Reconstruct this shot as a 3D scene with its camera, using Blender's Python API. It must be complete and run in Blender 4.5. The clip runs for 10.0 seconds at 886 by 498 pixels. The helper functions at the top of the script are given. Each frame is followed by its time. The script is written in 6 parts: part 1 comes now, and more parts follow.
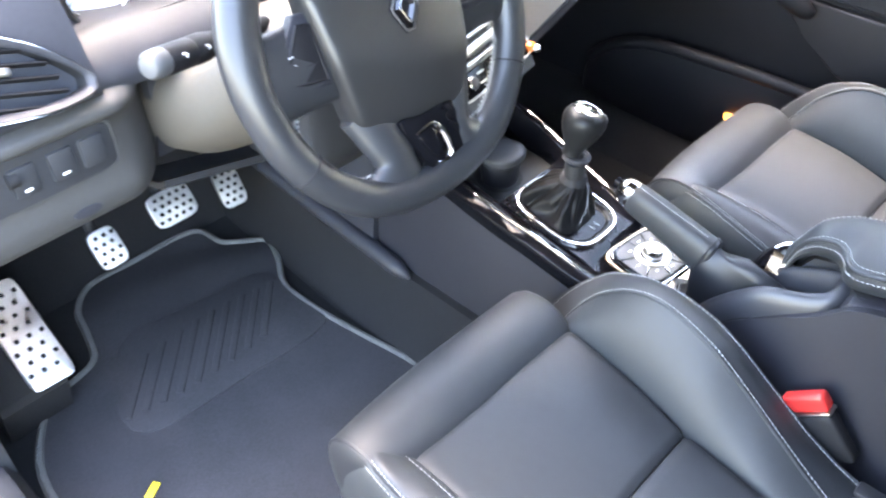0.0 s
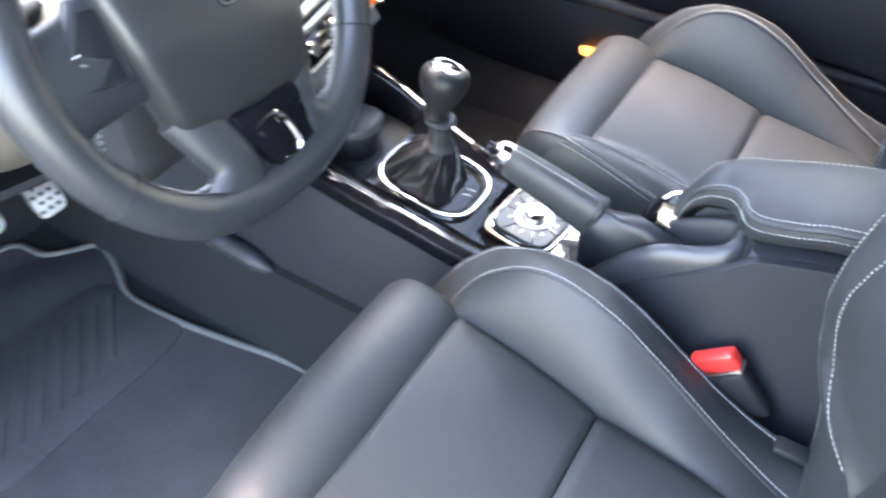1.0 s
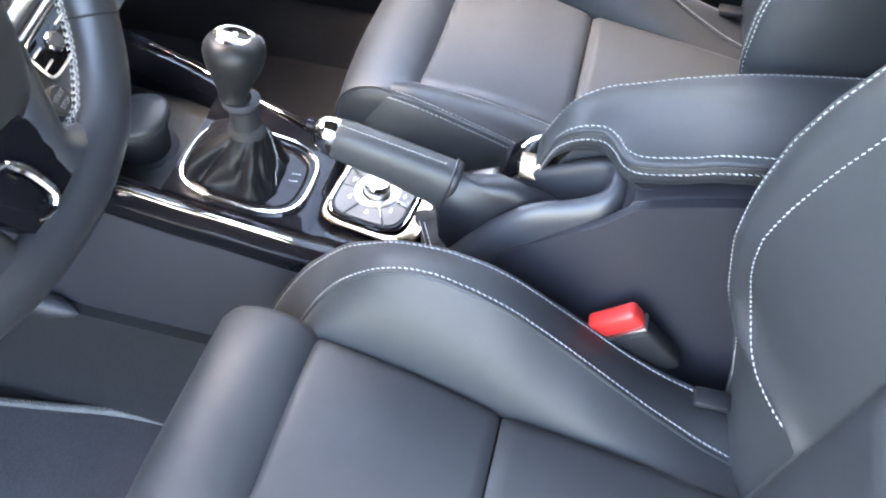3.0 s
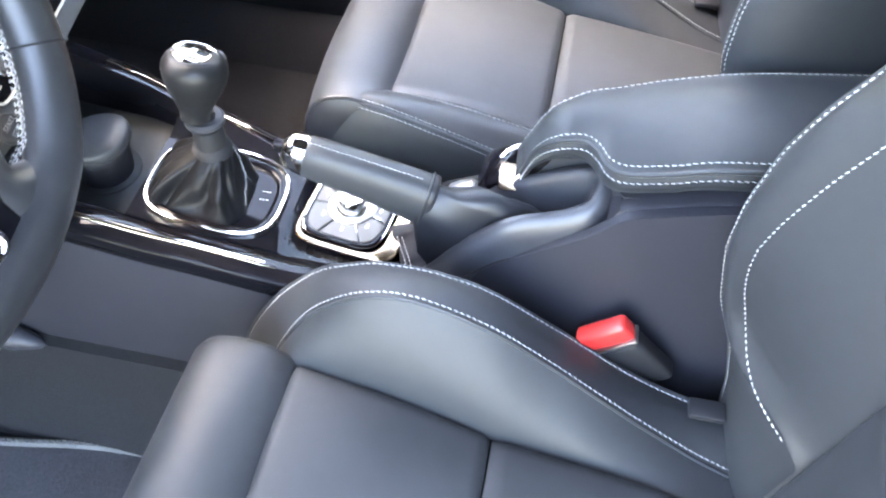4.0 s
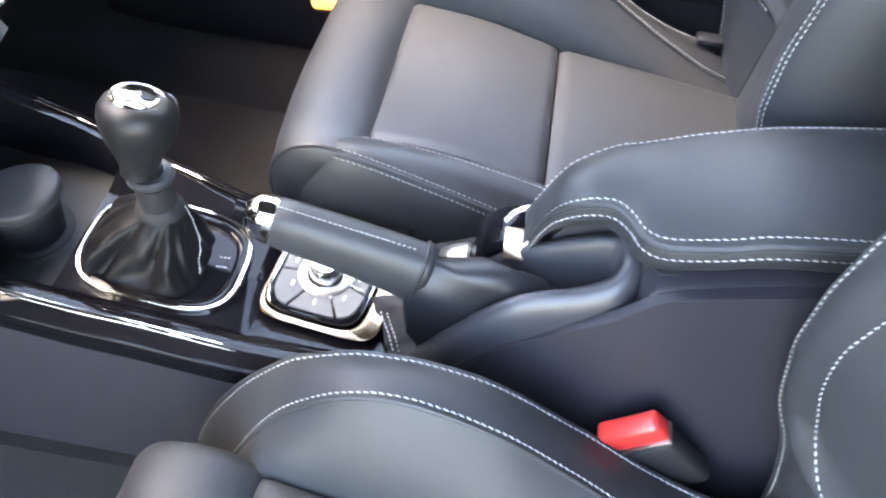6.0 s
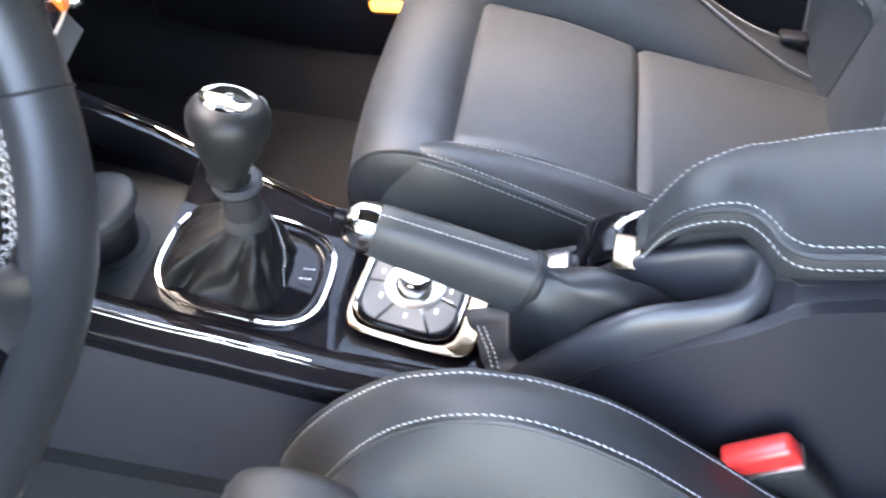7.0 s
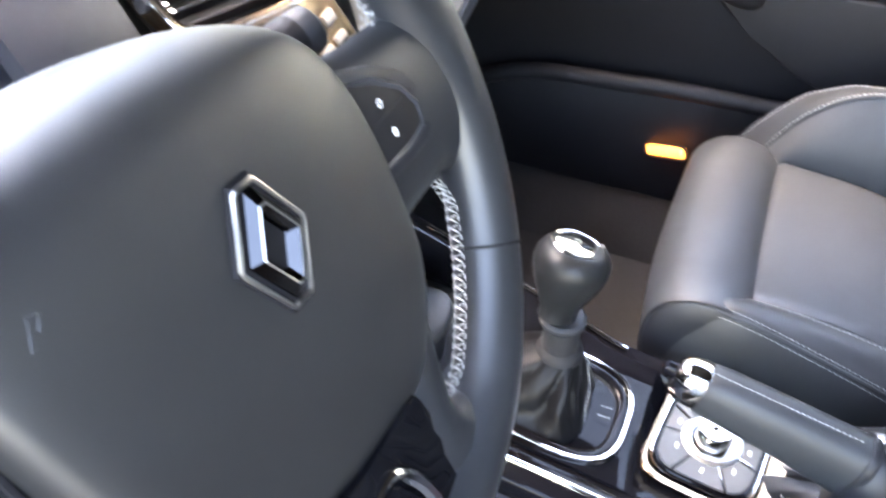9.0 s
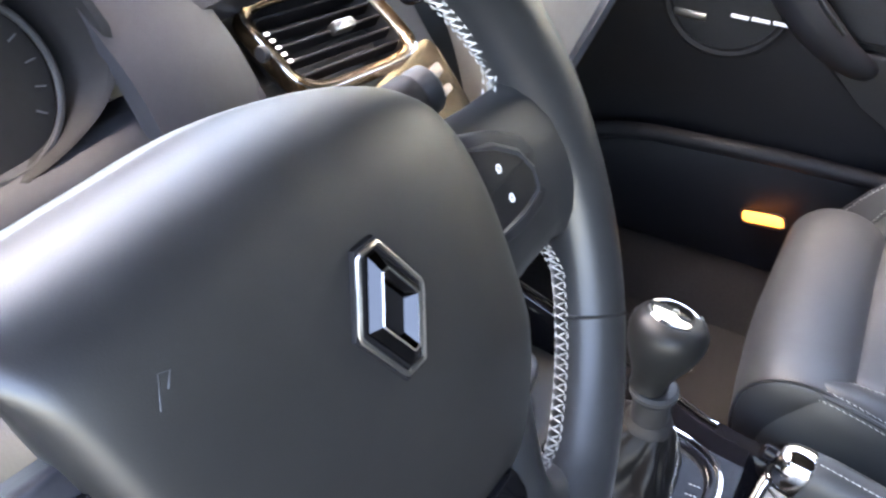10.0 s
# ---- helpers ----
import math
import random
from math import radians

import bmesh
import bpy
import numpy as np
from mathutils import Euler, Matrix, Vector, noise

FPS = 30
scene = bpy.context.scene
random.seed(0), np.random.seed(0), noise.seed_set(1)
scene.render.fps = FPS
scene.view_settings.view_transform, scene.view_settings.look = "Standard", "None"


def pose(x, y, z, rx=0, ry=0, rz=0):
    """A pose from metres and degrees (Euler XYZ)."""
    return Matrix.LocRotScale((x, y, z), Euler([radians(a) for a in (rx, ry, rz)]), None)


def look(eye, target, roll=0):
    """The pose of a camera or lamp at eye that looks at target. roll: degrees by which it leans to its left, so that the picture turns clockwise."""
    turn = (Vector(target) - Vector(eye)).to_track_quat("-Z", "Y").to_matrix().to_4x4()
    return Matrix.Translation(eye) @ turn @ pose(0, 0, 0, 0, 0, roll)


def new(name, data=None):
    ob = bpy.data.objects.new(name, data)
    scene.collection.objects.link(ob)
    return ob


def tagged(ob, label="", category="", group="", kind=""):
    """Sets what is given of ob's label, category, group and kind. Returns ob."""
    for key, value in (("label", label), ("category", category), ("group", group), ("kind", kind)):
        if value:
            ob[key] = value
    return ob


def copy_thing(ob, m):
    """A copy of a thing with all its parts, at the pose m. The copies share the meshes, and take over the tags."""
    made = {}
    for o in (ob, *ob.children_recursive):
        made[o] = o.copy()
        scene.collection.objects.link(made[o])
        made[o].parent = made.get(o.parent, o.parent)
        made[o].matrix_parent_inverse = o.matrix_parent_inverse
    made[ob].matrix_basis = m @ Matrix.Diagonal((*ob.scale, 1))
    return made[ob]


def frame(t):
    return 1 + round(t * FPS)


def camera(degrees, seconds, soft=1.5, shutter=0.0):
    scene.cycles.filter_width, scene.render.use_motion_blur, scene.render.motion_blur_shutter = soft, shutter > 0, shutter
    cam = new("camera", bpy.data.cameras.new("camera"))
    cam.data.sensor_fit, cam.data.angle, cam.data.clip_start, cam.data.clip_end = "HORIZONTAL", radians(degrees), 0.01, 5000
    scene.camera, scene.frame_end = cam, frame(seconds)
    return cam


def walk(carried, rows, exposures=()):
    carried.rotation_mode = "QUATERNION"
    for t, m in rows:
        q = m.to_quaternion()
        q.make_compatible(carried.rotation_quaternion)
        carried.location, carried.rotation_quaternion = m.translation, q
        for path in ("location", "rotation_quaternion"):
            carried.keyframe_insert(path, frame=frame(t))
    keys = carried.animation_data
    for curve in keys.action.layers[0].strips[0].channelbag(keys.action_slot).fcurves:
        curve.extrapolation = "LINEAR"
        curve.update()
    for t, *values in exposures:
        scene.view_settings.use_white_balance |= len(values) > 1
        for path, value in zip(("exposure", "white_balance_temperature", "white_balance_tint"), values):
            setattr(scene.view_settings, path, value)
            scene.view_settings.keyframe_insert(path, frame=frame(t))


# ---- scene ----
UNIT = 0.88  # the plan's numbers are in units of 0.88 m
cam = camera(57.3, 10.0, soft=2.2, shutter=0.6)
PATH = [
    (0, (-0.956, -0.586, 1.197), (0.136, 0.429, -0.136), 0.4),
    (0.5, (-0.907, -0.557, 1.18), (0.225, 0.357, -0.193), 0.1),
    (1, (-0.844, -0.485, 1.15), (0.368, 0.197, -0.287), 2.2),
    (1.5, (-0.771, -0.456, 1.127), (0.477, 0.021, -0.361), 2.4),
    (2, (-0.711, -0.428, 1.099), (0.506, -0.088, -0.452), 3.3),
    (2.5, (-0.689, -0.409, 1.087), (0.529, -0.124, -0.474), 3.5),
    (4, (-0.631, -0.39, 1.07), (0.583, -0.184, -0.506), 2.2),
    (4.5, (-0.596, -0.381, 1.064), (0.629, -0.213, -0.508), 3.2),
    (5, (-0.564, -0.371, 1.046), (0.724, -0.235, -0.479), 4.9),
    (5.2, (-0.549, -0.369, 1.035), (0.733, -0.235, -0.494), 4.9),
    (6.5, (-0.502, -0.29, 0.963), (0.786, -0.192, -0.564), 6.1),
    (7, (-0.494, -0.251, 0.948), (0.799, -0.098, -0.571), 3.9),
    (7.5, (-0.494, -0.217, 0.947), (0.821, -0.006, -0.545), 2.5),
    (8, (-0.51, -0.176, 0.962), (0.831, 0.137, -0.488), 1.5),
    (8.5, (-0.526, -0.147, 0.979), (0.83, 0.321, -0.415), 0.6),
    (9, (-0.541, -0.125, 0.997), (0.81, 0.499, -0.34), -1.2),
    (9.5, (-0.544, -0.117, 1.006), (0.81, 0.623, -0.266), -1.9),
    (10, (-0.539, -0.104, 1.001), (0.793, 0.713, -0.247), -1.6),
]
walk(cam, [(t, look(Vector(eye) * UNIT, Vector(target) * UNIT, roll)) for t, eye, target, roll in PATH],
     [(0, 4.32, 7900, 17), (2.5, 4.25, 7800, 17), (4, 4.6, 7800, 17), (5, 4.4, 7900, 18), (7.5, 4.25, 8100, 18), (9, 4.25, 8000, 20), (10, 3.8, 8000, 20)])

# ---- light ----
world = bpy.data.worlds.new("sky")
scene.world = world
world.use_nodes = True
wn = world.node_tree.nodes
sky = wn.new("ShaderNodeTexSky")
sky.sky_type, sky.sun_disc = "NISHITA", False
sky.sun_elevation, sky.sun_rotation = radians(71), radians(17)
sky.air_density, sky.dust_density, sky.ozone_density = 1.3, 0.8, 2.0
wn["Background"].inputs["Strength"].default_value = 0.3
world.node_tree.links.new(sky.outputs[0], wn["Background"].inputs["Color"])
sun = new("sun", bpy.data.lights.new("sun", "SUN"))
sun.data.energy, sun.data.angle, sun.data.color = 1.3, radians(50), (1.0, 0.9, 0.78)
sun.matrix_world = look((0.5, 1.6, 5.0), (0, 0, 0))


# ---- materials ----
def socket(node, name, value):
    node.inputs[name].default_value = value


def material(name, color, rough=0.5, metal=0.0, spots=0.25, scale=30.0, bump=0.0, bump_scale=400.0, coat=0.0, wear=0.0, spec=0.5, cells=False, dents=0.0):
    """A surface with two scales of variation in colour and gloss, and a fine relief."""
    m = bpy.data.materials.new(name)
    m.use_nodes = True
    nt = m.node_tree
    n, l = nt.nodes, nt.links
    b = n["Principled BSDF"]
    socket(b, "Roughness", rough), socket(b, "Metallic", metal), socket(b, "Coat Weight", coat), socket(b, "Coat Roughness", 0.03)
    socket(b, "Specular IOR Level", spec)
    co = n.new("ShaderNodeTexCoord")
    big, fine = n.new("ShaderNodeTexNoise"), n.new("ShaderNodeTexNoise")
    for tex, s, d in ((big, scale * 0.25, 3), (fine, scale * 6, 4)):
        socket(tex, "Scale", s), socket(tex, "Detail", d)
        l.new(co.outputs["Object"], tex.inputs["Vector"])
    add = n.new("ShaderNodeMath")
    add.operation = "ADD"
    l.new(big.outputs[0], add.inputs[0]), l.new(fine.outputs[0], add.inputs[1])
    ramp = n.new("ShaderNodeMapRange")
    socket(ramp, "From Min", 0.6), socket(ramp, "From Max", 1.4), socket(ramp, "To Min", 1 - spots), socket(ramp, "To Max", 1 + spots)
    l.new(add.outputs[0], ramp.inputs["Value"])
    mix = n.new("ShaderNodeVectorMath")
    mix.operation = "SCALE"
    mix.inputs[0].default_value = color
    l.new(ramp.outputs[0], mix.inputs["Scale"])
    l.new(mix.outputs[0], b.inputs["Base Color"])
    gloss = n.new("ShaderNodeMapRange")
    socket(gloss, "From Min", 0.3), socket(gloss, "From Max", 0.7)
    socket(gloss, "To Min", max(0.02, rough * (0.9 - wear))), socket(gloss, "To Max", min(1.0, rough * (1.1 + wear)))
    l.new(big.outputs[0], gloss.inputs["Value"])
    l.new(gloss.outputs[0], b.inputs["Roughness"])
    if bump:
        if cells:
            relief = n.new("ShaderNodeTexVoronoi")
        else:
            relief = n.new("ShaderNodeTexNoise")
            socket(relief, "Detail", 3)
        socket(relief, "Scale", bump_scale)
        l.new(co.outputs["Object"], relief.inputs["Vector"])
        bn = n.new("ShaderNodeBump")
        socket(bn, "Strength", bump), socket(bn, "Distance", 0.001)
        l.new(relief.outputs[0], bn.inputs["Height"])
        l.new(bn.outputs[0], b.inputs["Normal"])
        if dents:
            wave, soft_bump = n.new("ShaderNodeTexNoise"), n.new("ShaderNodeBump")
            socket(wave, "Scale", 13.0), socket(wave, "Detail", 1.5), socket(wave, "Distortion", 0.6)
            socket(soft_bump, "Strength", dents), socket(soft_bump, "Distance", 0.01)
            l.new(co.outputs["Object"], wave.inputs["Vector"])
            l.new(wave.outputs[0], soft_bump.inputs["Height"]), l.new(soft_bump.outputs[0], bn.inputs["Normal"])
    return m


LEATHER = material("leather", (0.01544, 0.01729, 0.01915), 0.55, spots=0.12, dents=0.1, scale=12, bump=0.05, bump_scale=900, cells=True, spec=0.41)
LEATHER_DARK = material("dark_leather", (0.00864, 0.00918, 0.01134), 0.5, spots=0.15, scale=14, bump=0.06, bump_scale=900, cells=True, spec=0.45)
RIM_LEATHER = material("rim_leather", (0.01469, 0.01561, 0.01744), 0.38, spots=0.15, scale=16, bump=0.05, bump_scale=1100, cells=True, wear=0.15, spec=0.5)
HUB_PLASTIC = material("hub_plastic", (0.0085, 0.0085, 0.0088), 0.46, spec=0.75, spots=0.08, bump=0.03, bump_scale=1300, cells=True)
GAITER = material("gaiter_leather", (0.0045, 0.0045, 0.005), 0.42, spots=0.15, bump=0.05, bump_scale=900, cells=True, spec=0.11)
SURROUND = material("surround_plastic", (0.021, 0.0225, 0.027), 0.42, spots=0.12, bump=0.05, bump_scale=800, spec=0.45)
KNOB = material("knob_leather", (0.00792, 0.008317, 0.008715), 0.46, spots=0.1, bump=0.04, bump_scale=1100, cells=True, spec=0.22)
SLATE = material("slate_plastic", (0.068, 0.0714, 0.0765), 0.45, spots=0.1, bump=0.1, bump_scale=700, spec=0.25)
THREAD = material("thread", (0.3393, 0.3393, 0.3272), 0.8, spots=0.2, scale=60, spec=0.25)
DOOR = material("door_plastic", (0.007013, 0.006758, 0.008033), 0.6, spots=0.15, bump=0.1, bump_scale=700, spec=0.2)
BRONZE = material("bronze_gloss_trim", (0.33, 0.235, 0.15), 0.22, 1.0, spots=0.15)
CARBON = material("woven_trim", (0.011, 0.011, 0.0125), 0.45, spots=0.3, scale=40, bump=0.3, bump_scale=300, cells=True)
SOFT = material("soft_plastic", (0.02244, 0.02349, 0.02842), 0.45, spots=0.12, bump=0.06, bump_scale=800, cells=True, spec=0.25)
PANEL = material("panel_plastic", (0.01063, 0.01113, 0.01567), 0.55, spec=0.4, spots=0.12, bump=0.08, bump_scale=700)
TRAY = material("tray_plastic", (0.01454, 0.01645, 0.01721), 0.55, spots=0.1, bump=0.2, bump_scale=700, spec=0.25)
HARD = material("hard_plastic", (0.02151, 0.02244, 0.02478), 0.5, spots=0.12, bump=0.2, bump_scale=700, spec=0.25)
GREY = material("grey_plastic", (0.04488, 0.04712, 0.04937), 0.5, spots=0.1, bump=0.2, bump_scale=700)
CLOUD = material("column_plastic", (0.07526, 0.06525, 0.05328), 0.6, spots=0.1, bump=0.2, bump_scale=700)
PIANO = material("gloss_black", (0.004, 0.004, 0.005), 0.035, spots=0.1, spec=0.1)
CHROME = material("chrome", (0.75, 0.74, 0.72), 0.07, 1.0, spots=0.05)
FACET = material("faceted_chrome", (0.045, 0.045, 0.047), 0.1, 1.0, spots=0.05)
SATIN = material("satin_metal", (0.5, 0.48, 0.45), 0.3, 1.0, spots=0.08)
BRUSHED = material("brushed_pedal_metal", (0.78, 0.78, 0.76), 0.45, 1.0, spots=0.15, scale=50, wear=0.3)
FASCIA = material("fascia_paint", (0.3, 0.252, 0.205), 0.4, spots=0.08, metal=0.3)
RUBBER = material("black_rubber", (0.01, 0.01, 0.011), 0.7, spots=0.2, spec=0.25)
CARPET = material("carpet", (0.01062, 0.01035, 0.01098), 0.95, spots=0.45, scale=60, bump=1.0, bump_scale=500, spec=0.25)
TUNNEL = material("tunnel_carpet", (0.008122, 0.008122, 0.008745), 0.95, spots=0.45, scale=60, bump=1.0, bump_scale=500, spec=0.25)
LOWER = material("lower_dash_plastic", (0.039, 0.0385, 0.038), 0.55, spots=0.1, bump=0.2, bump_scale=700, spec=0.25)
MAT = material("mat_carpet", (0.02591, 0.02551, 0.02793), 0.95, spots=0.35, scale=60, bump=0.9, bump_scale=600, spec=0.25)
PIPING = material("mat_binding", (0.0918, 0.0918, 0.0867), 0.9, spots=0.4, scale=90, bump=0.8, bump_scale=700, spec=0.25)
RED = material("red_plastic", (0.5, 0.028, 0.024), 0.28, spots=0.08)
YELLOW = material("yellow_plastic", (0.7, 0.5, 0.03), 0.5, spots=0.1)
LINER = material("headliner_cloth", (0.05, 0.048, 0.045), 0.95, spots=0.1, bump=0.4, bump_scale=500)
BODY = material("body_paint", (0.55, 0.55, 0.55), 0.3, spots=0.03, coat=0.8)
WHITE = material("white_print", (0.75, 0.75, 0.75), 0.6, spots=0.05)
BUTTON = material("button_plastic", (0.06783, 0.06783, 0.06557), 0.6, spots=0.08)
ORANGE = material("orange_plastic", (0.75, 0.16, 0.02), 0.4, spots=0.08)
DIAL = material("dial_face", (0.012, 0.012, 0.013), 0.35, spots=0.15, spec=0.2)
DIAL_LIGHT = material("silver_dial_face", (0.5, 0.54, 0.6), 0.4, spots=0.1)
ASPHALT = material("paving", (0.055, 0.053, 0.05), 0.9, spots=0.3, scale=3, bump=0.5, bump_scale=60)
RENDER = material("beige_render", (0.84, 0.72, 0.55), 0.9, spots=0.12, scale=2, bump=0.4, bump_scale=60)
GLASS = bpy.data.materials.new("glass")
GLASS.use_nodes = True
gb = GLASS.node_tree.nodes["Principled BSDF"]
socket(gb, "Transmission Weight", 1.0), socket(gb, "Roughness", 0.0), socket(gb, "IOR", 1.05), socket(gb, "Base Color", (0.93, 0.96, 0.95, 1))
LAMP = bpy.data.materials.new("lamp_glow")
LAMP.use_nodes = True
lb = LAMP.node_tree.nodes["Principled BSDF"]
socket(lb, "Base Color", (0.8, 0.35, 0.08, 1)), socket(lb, "Emission Color", (1.0, 0.33, 0.05, 1)), socket(lb, "Emission Strength", 0.5)


# ---- shape tools ----
def top_of(ob):
    while ob.parent:
        ob = ob.parent
    return ob


def thing(name, at, label, category, group="", kind=""):
    ob = new(name)
    ob.empty_display_size = 0.05
    ob.location = Vector(at) * UNIT
    return tagged(ob, label, category, group, kind)


def finish(bm, mat, name, origin, sharp=38):
    bmesh.ops.remove_doubles(bm, verts=bm.verts, dist=1e-6)
    bmesh.ops.recalc_face_normals(bm, faces=bm.faces)
    bm.normal_update()
    for e in bm.edges:
        if len(e.link_faces) == 2:
            e.smooth = e.calc_face_angle(0) < radians(sharp)
    for f in bm.faces:
        f.smooth = True
    for v in bm.verts:
        v.co = v.co * UNIT - origin
    me = bpy.data.meshes.new(name)
    bm.to_mesh(me)
    bm.free()
    me.materials.append(mat)
    return me


def part(name, bm, mat, parent, label="", sharp=38):
    """Links a bmesh, drawn in the plan's units, as one mesh under a thing or a part."""
    ob = new(name, finish(bm, mat, name, top_of(parent).location, sharp))
    ob.parent = parent
    return tagged(ob, label)


def solo(name, bm, mat, label, category, kind="", sharp=38):
    """A thing or a piece of the setting that is one mesh."""
    c = sum((v.co for v in bm.verts), Vector()) / len(bm.verts)
    c.z = min(v.co.z for v in bm.verts)
    ob = new(name)
    bpy.data.objects.remove(ob)
    ob = new(name, finish(bm, mat, name, c * UNIT, sharp))
    ob.location = c * UNIT
    return tagged(ob, label, category, "", kind)


def smooth_line(pts, n=8, closed=False):
    """A Catmull-Rom curve through points."""
    pts = [Vector(p) for p in pts]
    out, k = [], len(pts)
    for i in range(k if closed else k - 1):
        if closed:
            a, b, c, d = (pts[(i + j) % k] for j in (-1, 0, 1, 2))
        else:
            a, b, c, d = pts[max(i - 1, 0)], pts[i], pts[i + 1], pts[min(i + 2, k - 1)]
        for s in range(n):
            t = s / n
            out.append(0.5 * (2 * b + (c - a) * t + (2 * a - 5 * b + 4 * c - d) * t * t + (3 * b - a - 3 * c + d) * t ** 3))
    if not closed:
        out.append(pts[-1])
    return out


def curve_of(table):
    """A smooth function through (x, y) pairs."""
    xs, ys = zip(*sorted(table))

    def f(x):
        return float(np.interp(x, xs, ys))

    def soft(x, w=0.012):
        return (f(x - w) + 2 * f(x) + f(x + w)) / 4
    return soft


def loft(rings, closed=True, caps=True, bm=None):
    bm = bm or bmesh.new()
    rows = [[bm.verts.new(p) for p in ring] for ring in rings]
    k = len(rows[0])
    for a, b in zip(rows, rows[1:]):
        for i in range(k if closed else k - 1):
            j = (i + 1) % k
            bm.faces.new((a[i], a[j], b[j], b[i]))
    if caps and closed:
        bm.faces.new(rows[0][::-1]), bm.faces.new(rows[-1])
    return bm


def sheet(f, us, vs, thick=None, bm=None):
    """A surface over a grid, with a thickness below it where one is given."""
    bm = bm or bmesh.new()
    rows = [[bm.verts.new(f(u, v)) for u in us] for v in vs]
    faces = []
    for a, b in zip(rows, rows[1:]):
        for i in range(len(us) - 1):
            faces.append(bm.faces.new((a[i], a[i + 1], b[i + 1], b[i])))
    if thick:
        low = [[bm.verts.new(Vector(v.co) + Vector(thick)) for v in row] for row in rows]
        for a, b in zip(low, low[1:]):
            for i in range(len(us) - 1):
                bm.faces.new((a[i + 1], a[i], b[i], b[i + 1]))
        ring = rows[0] + [r[-1] for r in rows[1:]] + rows[-1][-2::-1] + [r[0] for r in rows[-2:0:-1]]
        under = low[0] + [r[-1] for r in low[1:]] + low[-1][-2::-1] + [r[0] for r in low[-2:0:-1]]
        for i in range(len(ring)):
            j = (i + 1) % len(ring)
            bm.faces.new((ring[j], ring[i], under[i], under[j]))
    return bm


def tube(pts, r, n=8, closed=False, bm=None, squash=1.0):
    """A round bar along a line; r is one radius or one for each point."""
    bm = bm or bmesh.new()
    pts = [Vector(p) for p in pts]
    k = len(pts)
    rs = r if isinstance(r, (list, tuple)) else [r] * k
    rings, side = [], None
    for i, p in enumerate(pts):
        a, b = (pts[i - 1], pts[(i + 1) % k]) if closed else (pts[max(i - 1, 0)], pts[min(i + 1, k - 1)])
        d = (b - a).normalized()
        if side is None:
            side = d.orthogonal().normalized()
        side = (side - d * side.dot(d)).normalized()
        other = d.cross(side)
        rings.append([p + (side * math.cos(2 * math.pi * j / n) + other * squash * math.sin(2 * math.pi * j / n)) * rs[i] for j in range(n)])
    if closed:
        rings.append(rings[0])
    return loft(rings, True, not closed, bm)


def box(size, m=None, bevel=0.0, seg=2, bm=None):
    """A box with rounded edges at a pose."""
    b = bmesh.new()
    bmesh.ops.create_cube(b, size=1)
    for v in b.verts:
        v.co = Vector(v.co[i] * size[i] for i in range(3))
    if bevel:
        bmesh.ops.bevel(b, geom=b.edges[:], offset=bevel, segments=seg, affect="EDGES", profile=0.5)
    if m is not None:
        b.transform(m)
    if bm is None:
        return b
    me = bpy.data.meshes.new("joined")
    b.to_mesh(me), b.free()
    bm.from_mesh(me)
    bpy.data.meshes.remove(me)
    return bm


def prism(outline, depth, m=None, bevel=0.0, seg=2):
    """A plate from an outline in its own xy plane, from z 0 up to depth."""
    b = bmesh.new()
    low = [b.verts.new((p[0], p[1], 0)) for p in outline]
    up = [b.verts.new((p[0], p[1], depth)) for p in outline]
    b.faces.new(low[::-1])
    topf = b.faces.new(up)
    for i in range(len(low)):
        j = (i + 1) % len(low)
        b.faces.new((low[i], low[j], up[j], up[i]))
    if bevel:
        bmesh.ops.bevel(b, geom=topf.edges[:], offset=bevel, segments=seg, affect="EDGES", profile=0.5)
    if m is not None:
        b.transform(m)
    return b


def dome(outline, profile, m=None, centre=(0, 0), bm=None):
    """A cushion-like body: the outline shrunk towards its centre in steps of (share, height)."""
    rings = []
    for share, h in profile:
        rings.append([(centre[0] + (p[0] - centre[0]) * share, centre[1] + (p[1] - centre[1]) * share, h) for p in outline])
    b = loft(rings, True, True, bm)
    if m is not None:
        b.transform(m)
    return b


def lathe(profile, at, axis=(0, 0, 1), n=28):
    """A turned body from (radius, height) pairs."""
    q = Vector((0, 0, 1)).rotation_difference(Vector(axis)).to_matrix().to_4x4()
    m = Matrix.Translation(at) @ q
    rings = [[m @ Vector((max(r, 1e-4) * math.cos(2 * math.pi * j / n), max(r, 1e-4) * math.sin(2 * math.pi * j / n), h)) for j in range(n)] for r, h in profile]
    return loft(rings)


def oval(a, b, n=32, power=2.0, at=(0, 0)):
    out = []
    for i in range(n):
        c, s = math.cos(2 * math.pi * i / n), math.sin(2 * math.pi * i / n)
        out.append((at[0] + a * math.copysign(abs(c) ** (2 / power), c), at[1] + b * math.copysign(abs(s) ** (2 / power), s)))
    return out


